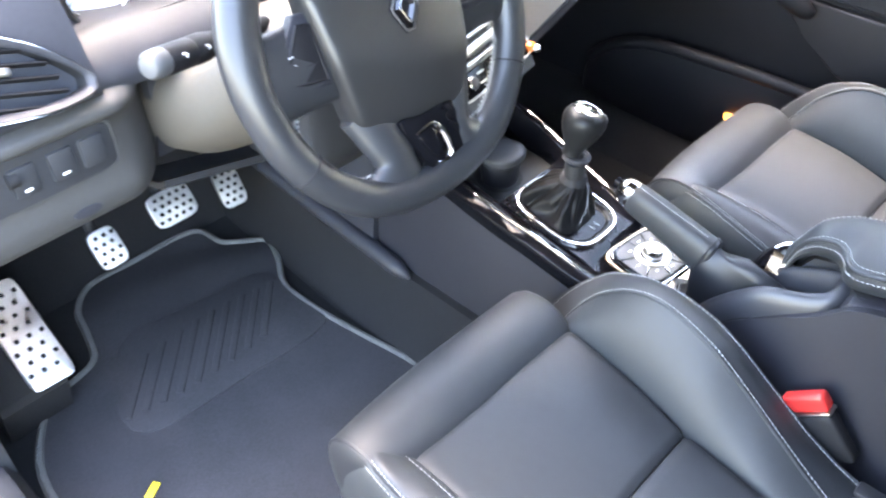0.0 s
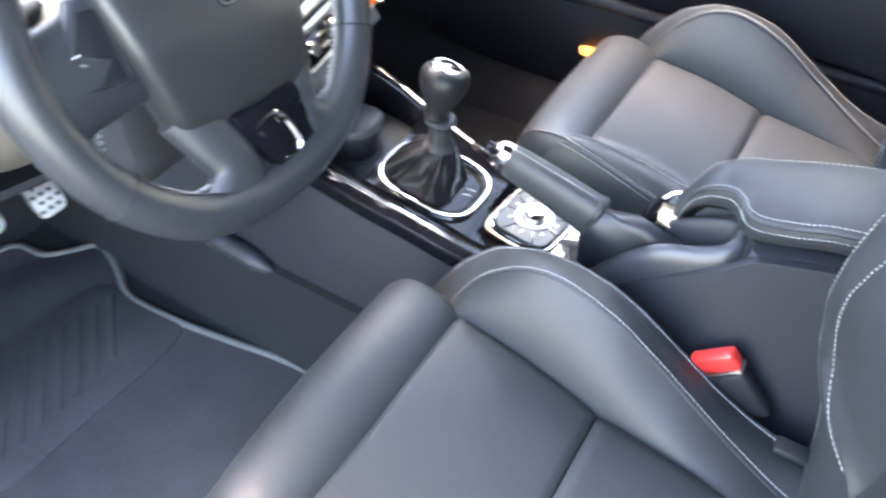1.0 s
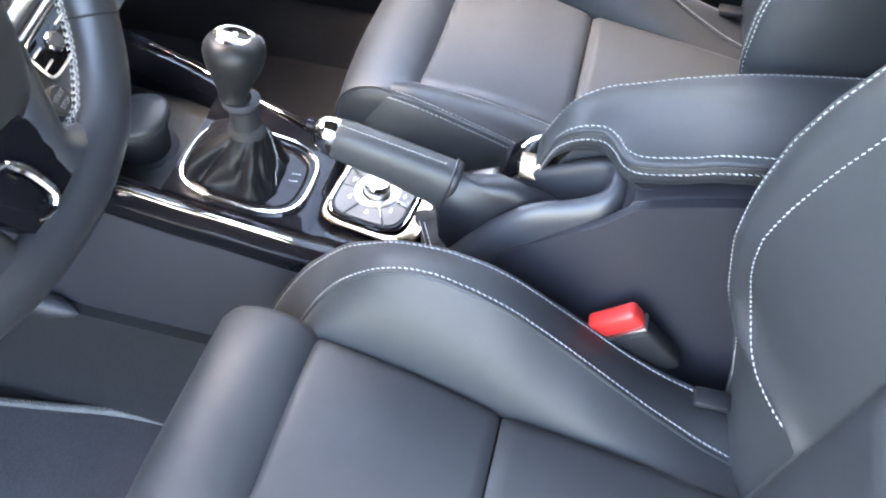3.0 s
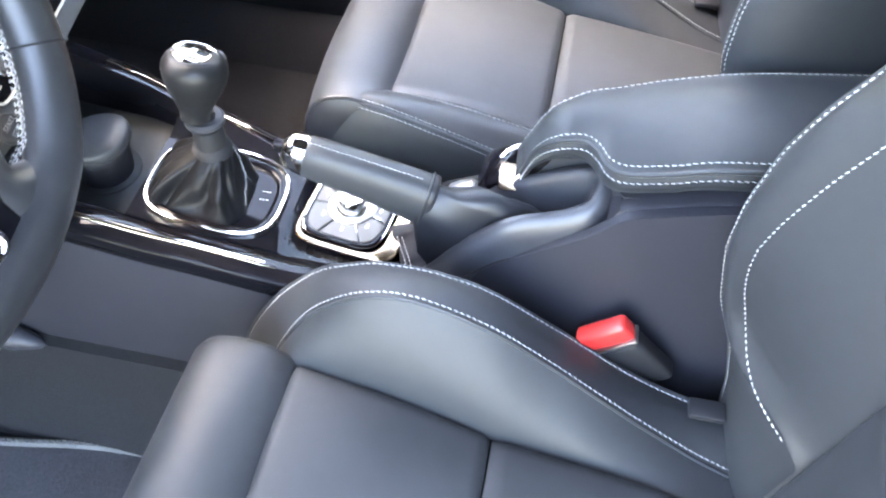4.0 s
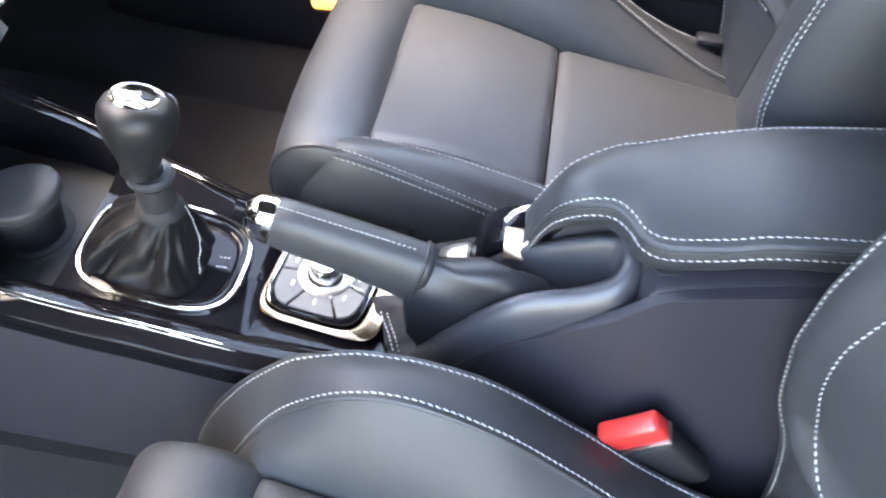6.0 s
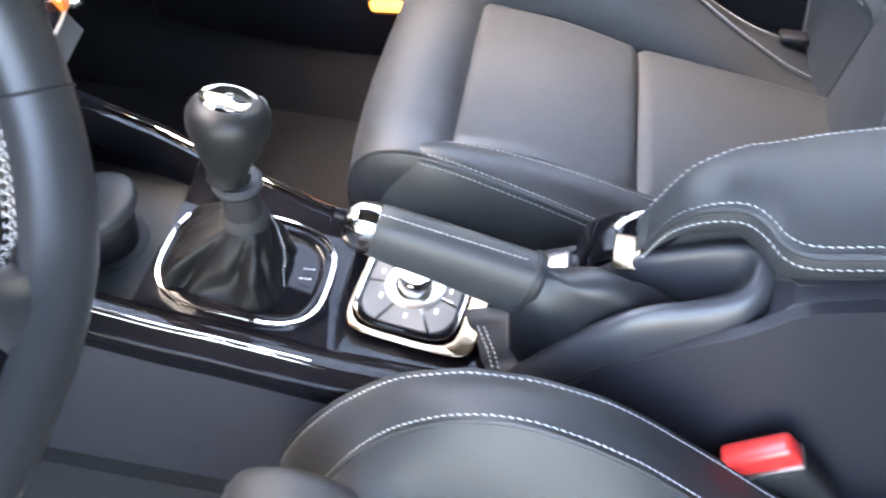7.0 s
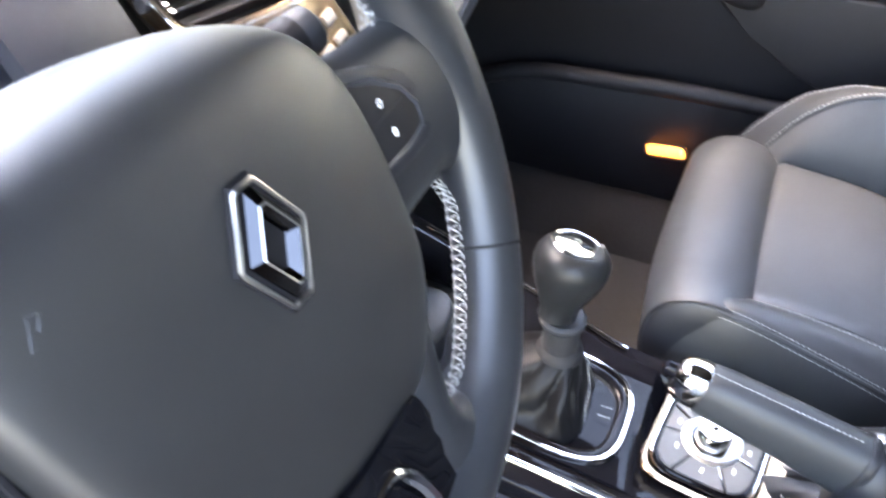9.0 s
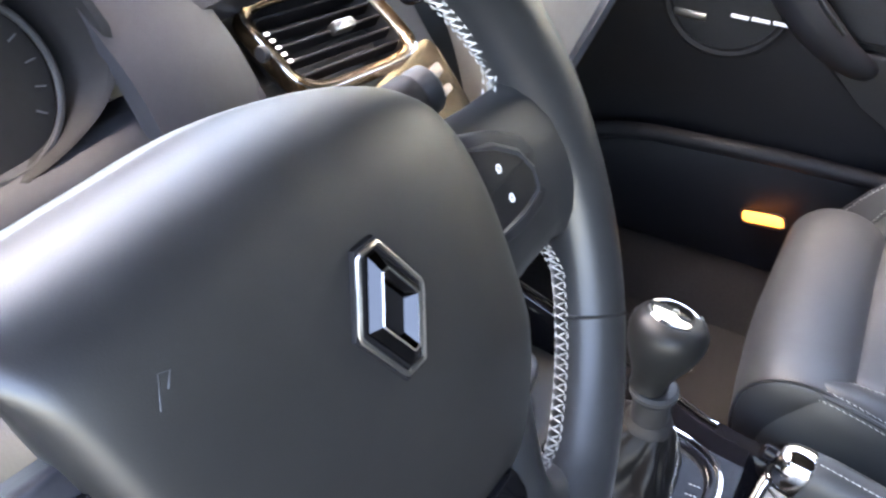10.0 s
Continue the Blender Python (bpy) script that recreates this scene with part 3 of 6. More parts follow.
def car_seat():
    seat = thing("car_seat", (0, -0.4, 0), "black leather sports seat with white double stitching", "car seat", "front seats")
    base = part("seat_base", loft([[(u, y, 0.20) for u, y in ((-0.2, -0.12), (0.2, -0.12), (0.2, -0.64), (-0.2, -0.64))], [(u, y, 0.06) for u, y in ((-0.19, -0.14), (0.19, -0.14), (0.19, -0.62), (-0.19, -0.62))]]), RUBBER, seat, "black plastic seat base")
    for u in (-0.16, 0.16):
        part("seat_rail", box((0.04, 0.62, 0.06), pose(u, -0.38, 0.02), 0.006), SATIN, seat, "metal seat rail")

    def panel(y0, y1):
        ss, ys = steps(-1, 1, 40), steps(y0, y1, 34)

        def f(s, y):
            near = min(abs(y - y0), abs(y - y1))
            dip = 0.004 * math.exp(-(1 - abs(s)) / 0.025) + 0.007 * math.exp(-near / 0.0035)
            z = INS_Z(y) + 0.008 * (1 - s * s) + 0.004 * math.sin(math.pi * (y - y0) / (y1 - y0)) - dip
            if s < 0:
                return (s * 0.177, y, z + (L_IN_Z(y) - INS_Z(y)) * s * s)
            return (s * INS_W(y), y, z)
        return sheet(f, ss, ys, (0, 0, -0.03))
    part("front_panel", panel(-0.385, -0.168), LEATHER, seat)
    part("rear_panel", panel(-0.72, -0.387), LEATHER, seat)
    # the rolled front edge
    prof = smooth_line([(0, -0.172, 0.302), (0, -0.163, 0.326), (0, -0.14, 0.342), (0, -0.108, 0.347), (0, -0.075, 0.337), (0, -0.053, 0.31), (0, -0.047, 0.27), (0, -0.056, 0.225), (0, -0.085, 0.19), (0, -0.13, 0.185), (0, -0.165, 0.22)], 4, True)
    def roll_ring(u, sc):
        """The roll's section: it stands a little higher and further back at its low end."""
        k = max(0.0, -u) / 0.23
        dy, dz = -0.018 * k * k, 0.018 * k - 0.008 * max(0.0, u) / 0.16
        return [(u, -0.11 + (p.y + 0.11) * sc + dy, 0.27 + (p.z - 0.27) * sc + dz) for p in prof]

    part("front_roll", loft([roll_ring(u, sc) for u, sc in ((-0.2265, 0.955), (-0.2255, 0.985), (-0.222, 1.0), (-0.17, 1.0), (-0.1, 1.0), (-0.04, 1.003), (0.04, 1.003), (0.1, 1.0), (0.148, 0.99), (0.158, 0.93), (0.163, 0.8), (0.164, 0.55))]), LEATHER, seat, "rolled leather front edge")
    part("roll_welt", tube([Vector(p) for p in roll_ring(-0.2262, 0.975)], 0.0024, 6, True), LEATHER_DARK, seat)
    # The darker leather paints in the shade on the end facing the console.
    part("roll_end", loft([roll_ring(u, sc) for u, sc in ((-0.224, 0.96), (-0.229, 0.95), (-0.2315, 0.9), (-0.2345, 0.6), (-0.2355, 0.1))]), LEATHER_DARK, seat, "leather end of the roll with shade in its colour")
    # tall bolster
    ys = steps(-0.72, -0.06, 60)
    part("side_bolster_inner", sheet(lambda k, y: right_bolster_inner(y, k), steps(0, 1, 12), ys), LEATHER, seat)
    part("side_bolster_top", sheet(lambda k, y: right_bolster_top(y, k), steps(0, 1, 8), ys), LEATHER, seat)

    def outer(k, y):
        p = right_bolster_top(y, 1)
        h = p.z - 0.1
        return (p.x + 0.022 * math.sin(math.pi * min(1, k * 1.3) * 0.6), y, p.z - h * k)
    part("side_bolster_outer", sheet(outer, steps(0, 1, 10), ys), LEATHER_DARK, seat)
    inner = [right_bolster_top(y, 0) for y in ys]
    outl = [right_bolster_top(y, 1) for y in ys]
    part("seam_welt", tube([p + Vector((-0.001, 0, 0.0)) for p in inner], 0.0022, 6), LEATHER, seat)
    part("outer_welt", tube([p - Vector((0, 0, 0.001)) for p in outl], 0.0022, 6), LEATHER, seat)
    part("inner_stitching", stitches([right_bolster_top(y, 0.07) + Vector((0, 0, 0.0012)) for y in ys], (-0.2, 0, 1), 0.0066, 0.72, 0.00076, 0.0005), THREAD, seat, "white stitching")
    st = stitches([right_bolster_top(y, 0.91) + Vector((0, 0, 0.0012)) for y in ys], (0.1, 0, 1), 0.0066, 0.72, 0.00076, 0.0005)
    part("outer_stitching", st, THREAD, seat, "white stitching")
    st = stitches([Vector(outer(0.06, y)) + Vector((0.0015, 0, 0)) for y in ys], (1, 0, 0.4), 0.0066, 0.72, 0.00076, 0.0005)
    part("outer_stitching", st, THREAD, seat, "white stitching")
    # low bolster: a flat top between two stitched seams, a tall side and a rounded nose
    ys2 = steps(-0.72, -0.2, 40) + steps(-0.195, -0.132, 14)

    def low(y):
        zi, zo = L_IN_Z(y), L_OUT_Z(y)
        pts = [(-0.172, zi - 0.012), (-0.1765, zi - 0.003), (-0.181, zi + 0.0015), (-0.203, (zi + zo) / 2 + 0.0075), (-0.222, zo + 0.002), (-0.231, zo - 0.003), (-0.2375, zo - 0.0125),
               (-0.243, zo - 0.035), (-0.246, zo - 0.08), (-0.244, 0.2), (-0.232, 0.12)]
        nose = max(0.0, min(1.0, (y + 0.2) / 0.068))
        return [Vector((x + 0.014 * nose ** 3 * min(1.0, max(0.0, -x - 0.2) / 0.03), y + nose * 0.045 * min(1.0, max(0.0, zo - z) / 0.1) ** 0.6, z - 0.004 * nose ** 4)) for x, z in pts]

    lows = [smooth_line(low(y), 4) for y in ys2]
    end = lows[-1]
    mid = Vector((-0.19, -0.115, 0.25))
    for t in (0.2, 0.42, 0.65, 0.9, 1.15, 1.4):
        lows.append([mid.lerp(p, math.cos(t)) + Vector((0, 0.026 * math.sin(t), 0)) for p in end])
    part("low_bolster", loft(lows, False, False), LEATHER, seat, sharp=60)
    for i, up in ((2.25, (-0.3, 0, 1)), (4.75, (-0.5, 0, 1)), (5.75, (-0.9, 0, 0.7))):
        row = [r[int(i * 4)] + Vector(up).normalized() * 0.0009 for r in lows[:len(ys2)]]
        part("low_stitching", stitches(row, up, 0.0066, 0.72, 0.0006, 0.0005), THREAD, seat, "white stitching")
    part("low_welt", tube([r[21] + Vector((-0.0005, 0, 0.0005)) for r in lows[:len(ys2)]], 0.0026, 6), LEATHER, seat)
    # backrest
    ws = steps(-0.02, 0.145, 10) + steps(0.15, 0.25, 24) + steps(0.26, 0.62, 26)
    back = part("backrest", sheet(lambda s, w: back_frame(s * 0.1, w, 0.012 * (1 - s * s) - 0.01 * math.exp(-(1 - abs(s)) / 0.03) - 0.008 * math.exp(-abs(w - 0.3) / 0.005)), steps(-1, 1, 30), steps(-0.02, 0.62, 70), (0, -0.12, -0.02)), LEATHER, seat)
    for side in (-1, 1):
        def bol(k, w, side=side):
            iu, fi, fo = B_IN_U(w), B_IN_F(w), B_OUT_F(w)
            pts = [(0.095, -0.012), (0.095 + (iu - 0.095) * 0.42, fi * 0.36 + 0.004), (iu, fi), ((iu + 0.238) / 2, (fi + fo) / 2 + 0.01), (0.238, fo), (0.255, fo - 0.02), (0.266, fo - 0.07), (0.26, -0.1)]
            i = min(int(k), 6)
            t = k - i
            return back_frame(side * (pts[i][0] + (pts[i + 1][0] - pts[i][0]) * t), w, pts[i][1] + (pts[i + 1][1] - pts[i][1]) * t)
        part("back_bolster", loft([smooth_line([bol(k, w) for k in range(8)], 3) for w in ws], False, False), LEATHER, seat)
        for k in (2.12, 3.86, 4.14):
            up = back_frame(side * (-0.2 if k < 3 else 0.25), 0, 1) - back_frame(0, 0, 0)
            part("back_stitching", stitches([bol(k, w) + up.normalized() * 0.0024 for w in ws if k > 3 or w > 0.1512], up, 0.0066, 0.72, 0.00076, 0.0005), THREAD, seat, "white stitching")
        part("back_welt", tube([bol(4.0, w) for w in ws], 0.003, 6), LEATHER, seat)
    part("belt_guide", box((0.024, 0.04, 0.01), pose(0.197, -0.605, 0.294, 0, 0, 0), 0.004), LEATHER_DARK, seat, "dark plastic trim loop")
    return seat


driver_seat = car_seat()
passenger_seat = copy_thing(driver_seat, Matrix.Translation(Vector((0.357, -0.4, 0)) * UNIT))
driver_seat.location.x = -0.383 * UNIT


# ---- centre console ----
EDGE_Z = curve_of([(-0.5, 0.29), (-0.25, 0.298), (-0.1, 0.303), (0.0, 0.318), (0.05, 0.322), (0.15, 0.339), (0.25, 0.365), (0.4, 0.41)])
RIGHT_X = curve_of([(-0.5, 0.085), (-0.2, 0.075), (-0.05, 0.078), (0.03, 0.1), (0.15, 0.132), (0.25, 0.14), (0.4, 0.145)])
console = thing("centre_console", (-0.01, -0.1, -0.0), "dark grey plastic centre console with gloss black trim", "centre console")
ys = steps(-0.245, 0.42, 46)
part("side_panel", sheet(lambda k, y: (-0.128 - 0.022 * math.sin(k * 1.5), y, (EDGE_Z(y) - 0.022) * (1 - k) + 0.078 * k), steps(0, 1, 8), steps(-0.27, 0.34, 30), (0.02, 0, 0)), PANEL, console, "smooth dark grey side panel")
part("side_panel", sheet(lambda k, y: (RIGHT_X(y) + 0.02 + 0.03 * k, y, (EDGE_Z(y) - 0.03) * (1 - k) + 0.05 * k), steps(0, 1, 6), steps(-0.72, 0.42, 30), (-0.02, 0, 0)), PANEL, console, "smooth dark grey side panel")
part("front_side_panel", sheet(lambda k, y: (-0.134 - 0.03 * k - 0.06 * max(0, y - 0.34), y, (EDGE_Z(y) - 0.024) * (1 - k) + (0.085 + 0.2 * (y - 0.34)) * k), steps(0, 1, 8), steps(0.345, 0.8, 16), (0.02, 0, 0)), SOFT, console)
part("lower_trim", tube(smooth_line([(-0.165, 0.235, 0.10), (-0.168, 0.3, 0.115), (-0.172, 0.42, 0.13), (-0.18, 0.6, 0.16), (-0.19, 0.78, 0.2)], 6), [0.001, 0.007, 0.011, 0.014] + [0.018] * 21, 12), SOFT, console, "rounded grey trim end")
# gloss frame: driver's side rail, passenger's side rail, bridge round the gaiter and controller
rail = []
for y in ys:
    z = EDGE_Z(y)
    rail.append([(-0.13, y, z - 0.03), (-0.132, y, z - 0.013), (-0.1318, y, z - 0.003), (-0.1305, y, z - 0.0004), (-0.1275, y, z + 0.0012), (-0.122, y, z + 0.0026), (-0.114, y, z + 0.003), (-0.106, y, z + 0.0024), (-0.098, y, z + 0.0008), (-0.091, y, z - 0.0014), (-0.086, y, z - 0.005), (-0.086, y, z - 0.03)])
part("gloss_rail", loft(rail), PIANO, console, "gloss black trim rail")
rail = []
for y in ys:
    z, x = EDGE_Z(y), RIGHT_X(y)
    rail.append([(x + 0.022, y, z - 0.06), (x + 0.022, y, z - 0.014), (x + 0.013, y, z - 0.005), (x, y, z), (x - 0.012, y, z + 0.001), (x - 0.02, y, z - 0.01), (x - 0.024, y, z - 0.07), (x - 0.02, y, z - 0.1)])
part("gloss_rail", loft(rail), PIANO, console, "gloss black trim rail")
part("chrome_strip", tube([(-0.112, y, EDGE_Z(y) + 0.0036) for y in steps(-0.105, 0.42, 30)], 0.0012, 8), CHROME, console, "thin chrome strip")
part("chrome_strip", tube([(-0.1075, y, EDGE_Z(y) + 0.003) for y in steps(-0.09, 0.42, 30)], 0.0008, 6), CHROME, console, "thin chrome strip")
part("chrome_strip", tube([(RIGHT_X(y), y, EDGE_Z(y) + 0.002) for y in steps(-0.06, 0.208, 30)], 0.0016, 8), CHROME, console, "thin chrome strip")
part("chrome_strip", tube([(RIGHT_X(y) + 0.0065, y, EDGE_Z(y) + 0.0005) for y in steps(-0.06, 0.208, 30)], 0.001, 6), CHROME, console, "thin chrome strip")
part("tray", sheet(lambda x, y: (x, y, 0.29 + 0.05 * max(0, y - 0.2)), steps(-0.088, 0.125, 6), steps(0.04, 0.42, 8), (0, 0, -0.02)), TRAY, console, "matt grey tray floor")


def bridge(x, y):
    edge_l, edge_r = -0.09, RIGHT_X(y) - 0.014
    z = EDGE_Z(y) + 0.003 - 0.006 * max(0, min(1, (-y - 0.1) / 0.02))
    px = edge_l + (edge_r - edge_l) * x
    if y < -0.1:
        z -= 0.003 * min(1.0, (-0.1 - y) / 0.015) + 0.019 * max(0.0, min(1.0, (px + 0.088) / 0.11)) * min(1.0, (-0.1 - y) / 0.015)
    z += 0.012 * max(0.0, (px - 0.045) / 0.05)
    return (px, y, z)


part("gloss_deck", sheet(bridge, steps(0, 1, 24), steps(-0.30, 0.085, 40), (0, 0, -0.03)), PIANO, console, "gloss black deck round the lever")
# rear box, below the armrest
rear = []
for y, zt in ((-0.262, 0.22), (-0.30, 0.23), (-0.36, 0.25), (-0.42, 0.26), (-0.46, 0.27), (-0.464, 0.455), (-0.472, 0.471), (-0.5, 0.482), (-0.534, 0.493), (-0.58, 0.507), (-0.78, 0.555)):
    rear.append([(-0.135, y, 0.06), (-0.11, y, 0.06 + (zt - 0.06) * 0.5), (-0.088, y, zt - 0.03), (-0.087, y, zt - 0.008), (-0.085, y, zt - 0.002), (-0.08, y, zt), (0.07, y, zt), (0.085, y, zt - 0.01), (0.105, y, 0.05)])
part("rear_box", loft(rear), PANEL, console, "smooth dark grey box under the armrest")
LIP = smooth_line([(-0.084, -0.225, 0.284), (-0.085, -0.26, 0.304), (-0.0845, -0.287, 0.334), (-0.083, -0.311, 0.37), (-0.08, -0.339, 0.4), (-0.078, -0.36, 0.419), (-0.076, -0.382, 0.43), (-0.073, -0.408, 0.4375), (-0.07, -0.43, 0.447), (-0.066, -0.444, 0.4555), (-0.057, -0.4515, 0.463), (-0.046, -0.4535, 0.4675), (-0.036, -0.451, 0.4685),
                   (-0.028, -0.441, 0.4645), (-0.022, -0.416, 0.451), (-0.015, -0.375, 0.423), (-0.009, -0.34, 0.392), (-0.004, -0.30, 0.353), (0.0, -0.26, 0.315), (0.002, -0.235, 0.3)], 5)
LIP_SHAPE = ((0.0185, -0.075), (0.018, -0.06), (0.0175, -0.048), (0.0165, -0.034), (0.0145, -0.021), (0.0115, -0.011), (0.008, -0.0045), (0.004, -0.001), (0.0, 0.0004), (-0.003, -0.001), (-0.0055, -0.005), (-0.0072, -0.0115), (-0.0085, -0.022), (-0.01, -0.045), (-0.012, -0.08), (-0.014, -0.12))
lips = []
for i, p in enumerate(LIP):
    d = LIP[min(i + 1, len(LIP) - 1)] - LIP[max(i - 1, 0)]
    out = Vector((d.y, -d.x, 0)).normalized()
    flat = 1.0 - 0.3 * min(1.0, max(0.0, (-p.y - 0.38) / 0.05))
    lips.append([p + out * o + Vector((0, 0, h * flat)) for o, h in LIP_SHAPE])
part("brake_surround", loft(lips, False, False), SURROUND, console, "smooth dark rounded surround of the brake lever", 60)
part("surround_floor", sheet(lambda k, y: (-0.062 + 0.045 * k, y, 0.24 + 0.42 * (-0.23 - y)), steps(0, 1, 4), steps(-0.45, -0.22, 10), (0, 0, -0.01)), SURROUND, console)
BOX_TOP = curve_of([(-0.8, 0.56), (-0.577, 0.505), (-0.534, 0.492), (-0.486, 0.476), (-0.468, 0.467), (-0.456, 0.443), (-0.427, 0.421), (-0.403, 0.404), (-0.367, 0.375), (-0.333, 0.342), (-0.30, 0.306), (-0.26, 0.268), (-0.235, 0.25)])
part("surround_seam", tube([ring_[2] + Vector((-0.0004, 0, 0)) for ring_ in lips[10:56]], 0.0011, 5), RUBBER, console)
part("box_side", sheet(lambda k, y: (-0.155 + 0.0575 * k ** 0.75, y, 0.06 + (BOX_TOP(y) - 0.06) * k), steps(0, 1, 10), steps(-0.8, -0.235, 40), (0.012, 0, 0)), PANEL, console, "smooth dark grey side panel")
part("switch_block", loft([[(-0.004, y, z - 0.04), (-0.004, y, z - 0.004), (0.0, y, z), (0.05, y, z), (0.054, y, z - 0.004), (0.054, y, z - 0.04)] for y, z in ((-0.27, 0.318), (-0.276, 0.324), (-0.3, 0.336), (-0.33, 0.352), (-0.336, 0.35))]), DOOR, console, "small black switch block")
part("switch_key", loft([[(xa, y, z - 0.012), (xa, y, z - 0.002), (xa + 0.003, y, z), (xb - 0.003, y, z), (xb, y, z - 0.002), (xb, y, z - 0.012)] for y, z, xa, xb in ((-0.282, 0.338, 0.012, 0.03), (-0.284, 0.344, 0.011, 0.031), (-0.296, 0.352, 0.011, 0.032), (-0.31, 0.358, 0.011, 0.032), (-0.314, 0.356, 0.011, 0.032))]), SATIN, console, "satin silver switch key")
part("key_stop", box((0.024, 0.005, 0.022), pose(0.021, -0.319, 0.36, 20), 0.0015), PIANO, console)

# ---- gear lever ----
gear = thing("gear_lever", (-0.022, 0, 0.31), "gear lever with a leather gaiter and a chrome-capped knob", "gear lever")
RC = Vector((-0.023, -0.005, 0))
ring_o = [(RC.x + x, RC.y + y) for x, y in oval(0.066, 0.083, 48, 3.2)]
ring_z = lambda y: EDGE_Z(y) + 0.008
for nm, k0, k1, mt, hh in (("gaiter_ring", 1.0, 0.935, CHROME, 0.0045), ("inner_ring", 0.935, 0.80, PIANO, 0.002)):
    rr = []
    for s, h in ((k0, -0.008), (k0, 0.001), ((k0 * 3 + k1) / 4, hh), ((k0 + 3 * k1) / 4, hh), (k1, 0.0), (k1, -0.008)):
        rr.append([(RC.x + (x - RC.x) * s, RC.y + (y - RC.y) * s, ring_z(y) + h) for x, y in ring_o])
    rr.append(rr[0])
    part(nm, loft(rr, True, False), mt, gear, "chrome ring round the gaiter" if mt is CHROME else "")
gtop = Vector((-0.014, -0.006, 0.388))
rings = []
N = 96
for k in steps(0, 1, 20):
    square = 0.5 + 0.5 * k ** 1.5
    r = []
    for j in range(N):
        a = 2 * math.pi * j / N
        c, s = math.cos(a), math.sin(a)
        bx, by = RC.x - 0.002 + 0.053 * math.copysign(abs(c) ** square, c), RC.y + 0.019 + 0.061 * math.copysign(abs(s) ** square, s)
        bot = Vector((bx, by, ring_z(by) - 0.004))
        tp = gtop + Vector((0.0215 * c, 0.0215 * s, 0))
        out = 0.6 * k + 0.4 * k ** 3
        p = bot.lerp(tp, out - 0.16 * math.sin(math.pi * k) * max(0.0, s))
        p.z = bot.z + (tp.z - bot.z) * (k ** 0.92)
        hang = math.sin(math.pi * min(1.0, 0.06 + 0.94 * k) ** 0.85)

        def crease(at, width):
            return math.exp(-(math.remainder(a - at, 2 * math.pi) / width) ** 2)
        fold = -0.0055 * math.cos(2 * a) ** 2 - 0.009 * crease(2.78, 0.13) + 0.004 * crease(2.5, 0.16) - 0.0065 * crease(3.05 + 0.75 * k, 0.15) + 0.003 * crease(3.45 + 0.5 * k, 0.17)
        fold += -0.005 * crease(4.15, 0.2) + 0.004 * crease(4.5 + 0.5 * k, 0.12) - 0.006 * crease(5.0 + 0.4 * k, 0.18) - 0.005 * crease(0.3, 0.2) - 0.006 * crease(1.3, 0.2) - 0.004 * crease(1.9, 0.15)
        fold += 0.0009 * math.sin(11 * a - 4 * k) + 0.0007 * math.sin(17 * a + 7 * k)
        r.append(p + Vector((c, s, 0.25)) * fold * hang)
    rings.append(r)
part("gaiter", loft(rings, True, False), GAITER, gear, "folded soft black leather gaiter")
flo = []
for sc, h in ((0.81, -0.002), (0.6, -0.006), (0.05, -0.006)):
    flo.append([(RC.x + (x - RC.x) * sc, RC.y + (y - RC.y) * sc, ring_z(y) + h) for x, y in ring_o])
part("gaiter_base", loft(flo, True, False), RUBBER, gear, "flat leather at the foot of the gaiter")
for dx in (-0.024, -0.0115):
    part("strap_stitching", stitches([(dx + 0.0001 * i, -0.056 - 0.0016 * i, ring_z(-0.06) + 0.0012) for i in range(11)], (0, 0, 1), 0.0042, 0.7, 0.0008), THREAD, gear, "white stitching")
part("gaiter_stitching", stitches([Vector(rings[i][70 + i // 3]) + Vector((0.0004, -0.0014, 0.0005)) for i in range(2, 21)], (0.4, -1, 0.3), 0.004, 0.7, 0.0008), THREAD, gear, "white stitching")
ax = Vector((0.03, 0.01, 1)).normalized()
part("lever_boot", lathe([(0.0235, -0.014), (0.0242, -0.004), (0.0225, 0.002), (0.0185, 0.006), (0.0178, 0.026), (0.0165, 0.031), (0.0125, 0.033)], gtop, ax), RUBBER, gear, "ribbed rubber collar")
ctr = gtop + ax * 0.042
part("lever_stem", lathe([(0.0125, -0.012), (0.0125, 0.012)], ctr, ax), KNOB, gear)
part("lift_ring", lathe([(0.0135, -0.0045), (0.0195, -0.0052), (0.0228, -0.0025), (0.0228, 0.0015), (0.0195, 0.0042), (0.0135, 0.0035)], ctr, ax, 32), HARD, gear, "grey reverse lift ring")
kb = ctr + ax * 0.008 + Vector((-0.008, 0.006, 0.0))
kax = Vector((0.26, -0.11, 1)).normalized()
prof = [(0.0165, 0.0), (0.0165, 0.006), (0.018, 0.012), (0.0225, 0.023), (0.029, 0.036), (0.0337, 0.049), (0.0355, 0.059), (0.0348, 0.067), (0.0305, 0.0745), (0.0255, 0.078), (0.022, 0.0785)]
part("knob", lathe(prof, kb, kax, 40), KNOB, gear, "pear-shaped dark grey knob")
km = Matrix.Translation(kb + kax * 0.0775) @ Vector((0, 0, 1)).rotation_difference(Vector((0.26, -0.2, 1))).to_matrix().to_4x4()
part("knob_cap", dome(oval(0.0235, 0.0245, 40), [(1.0, -0.003), (1.0, 0.001), (0.94, 0.0026), (0.86, 0.0022), (0.82, 0.0012)], km), CHROME, gear, "chrome cap ring")
part("cap_disc", dome(oval(0.0195, 0.0205, 40), [(1.0, 0.0), (0.97, 0.0022), (0.5, 0.0034), (0.05, 0.0038)], km), CHROME, gear, "polished cap with a dark reflection added on it")
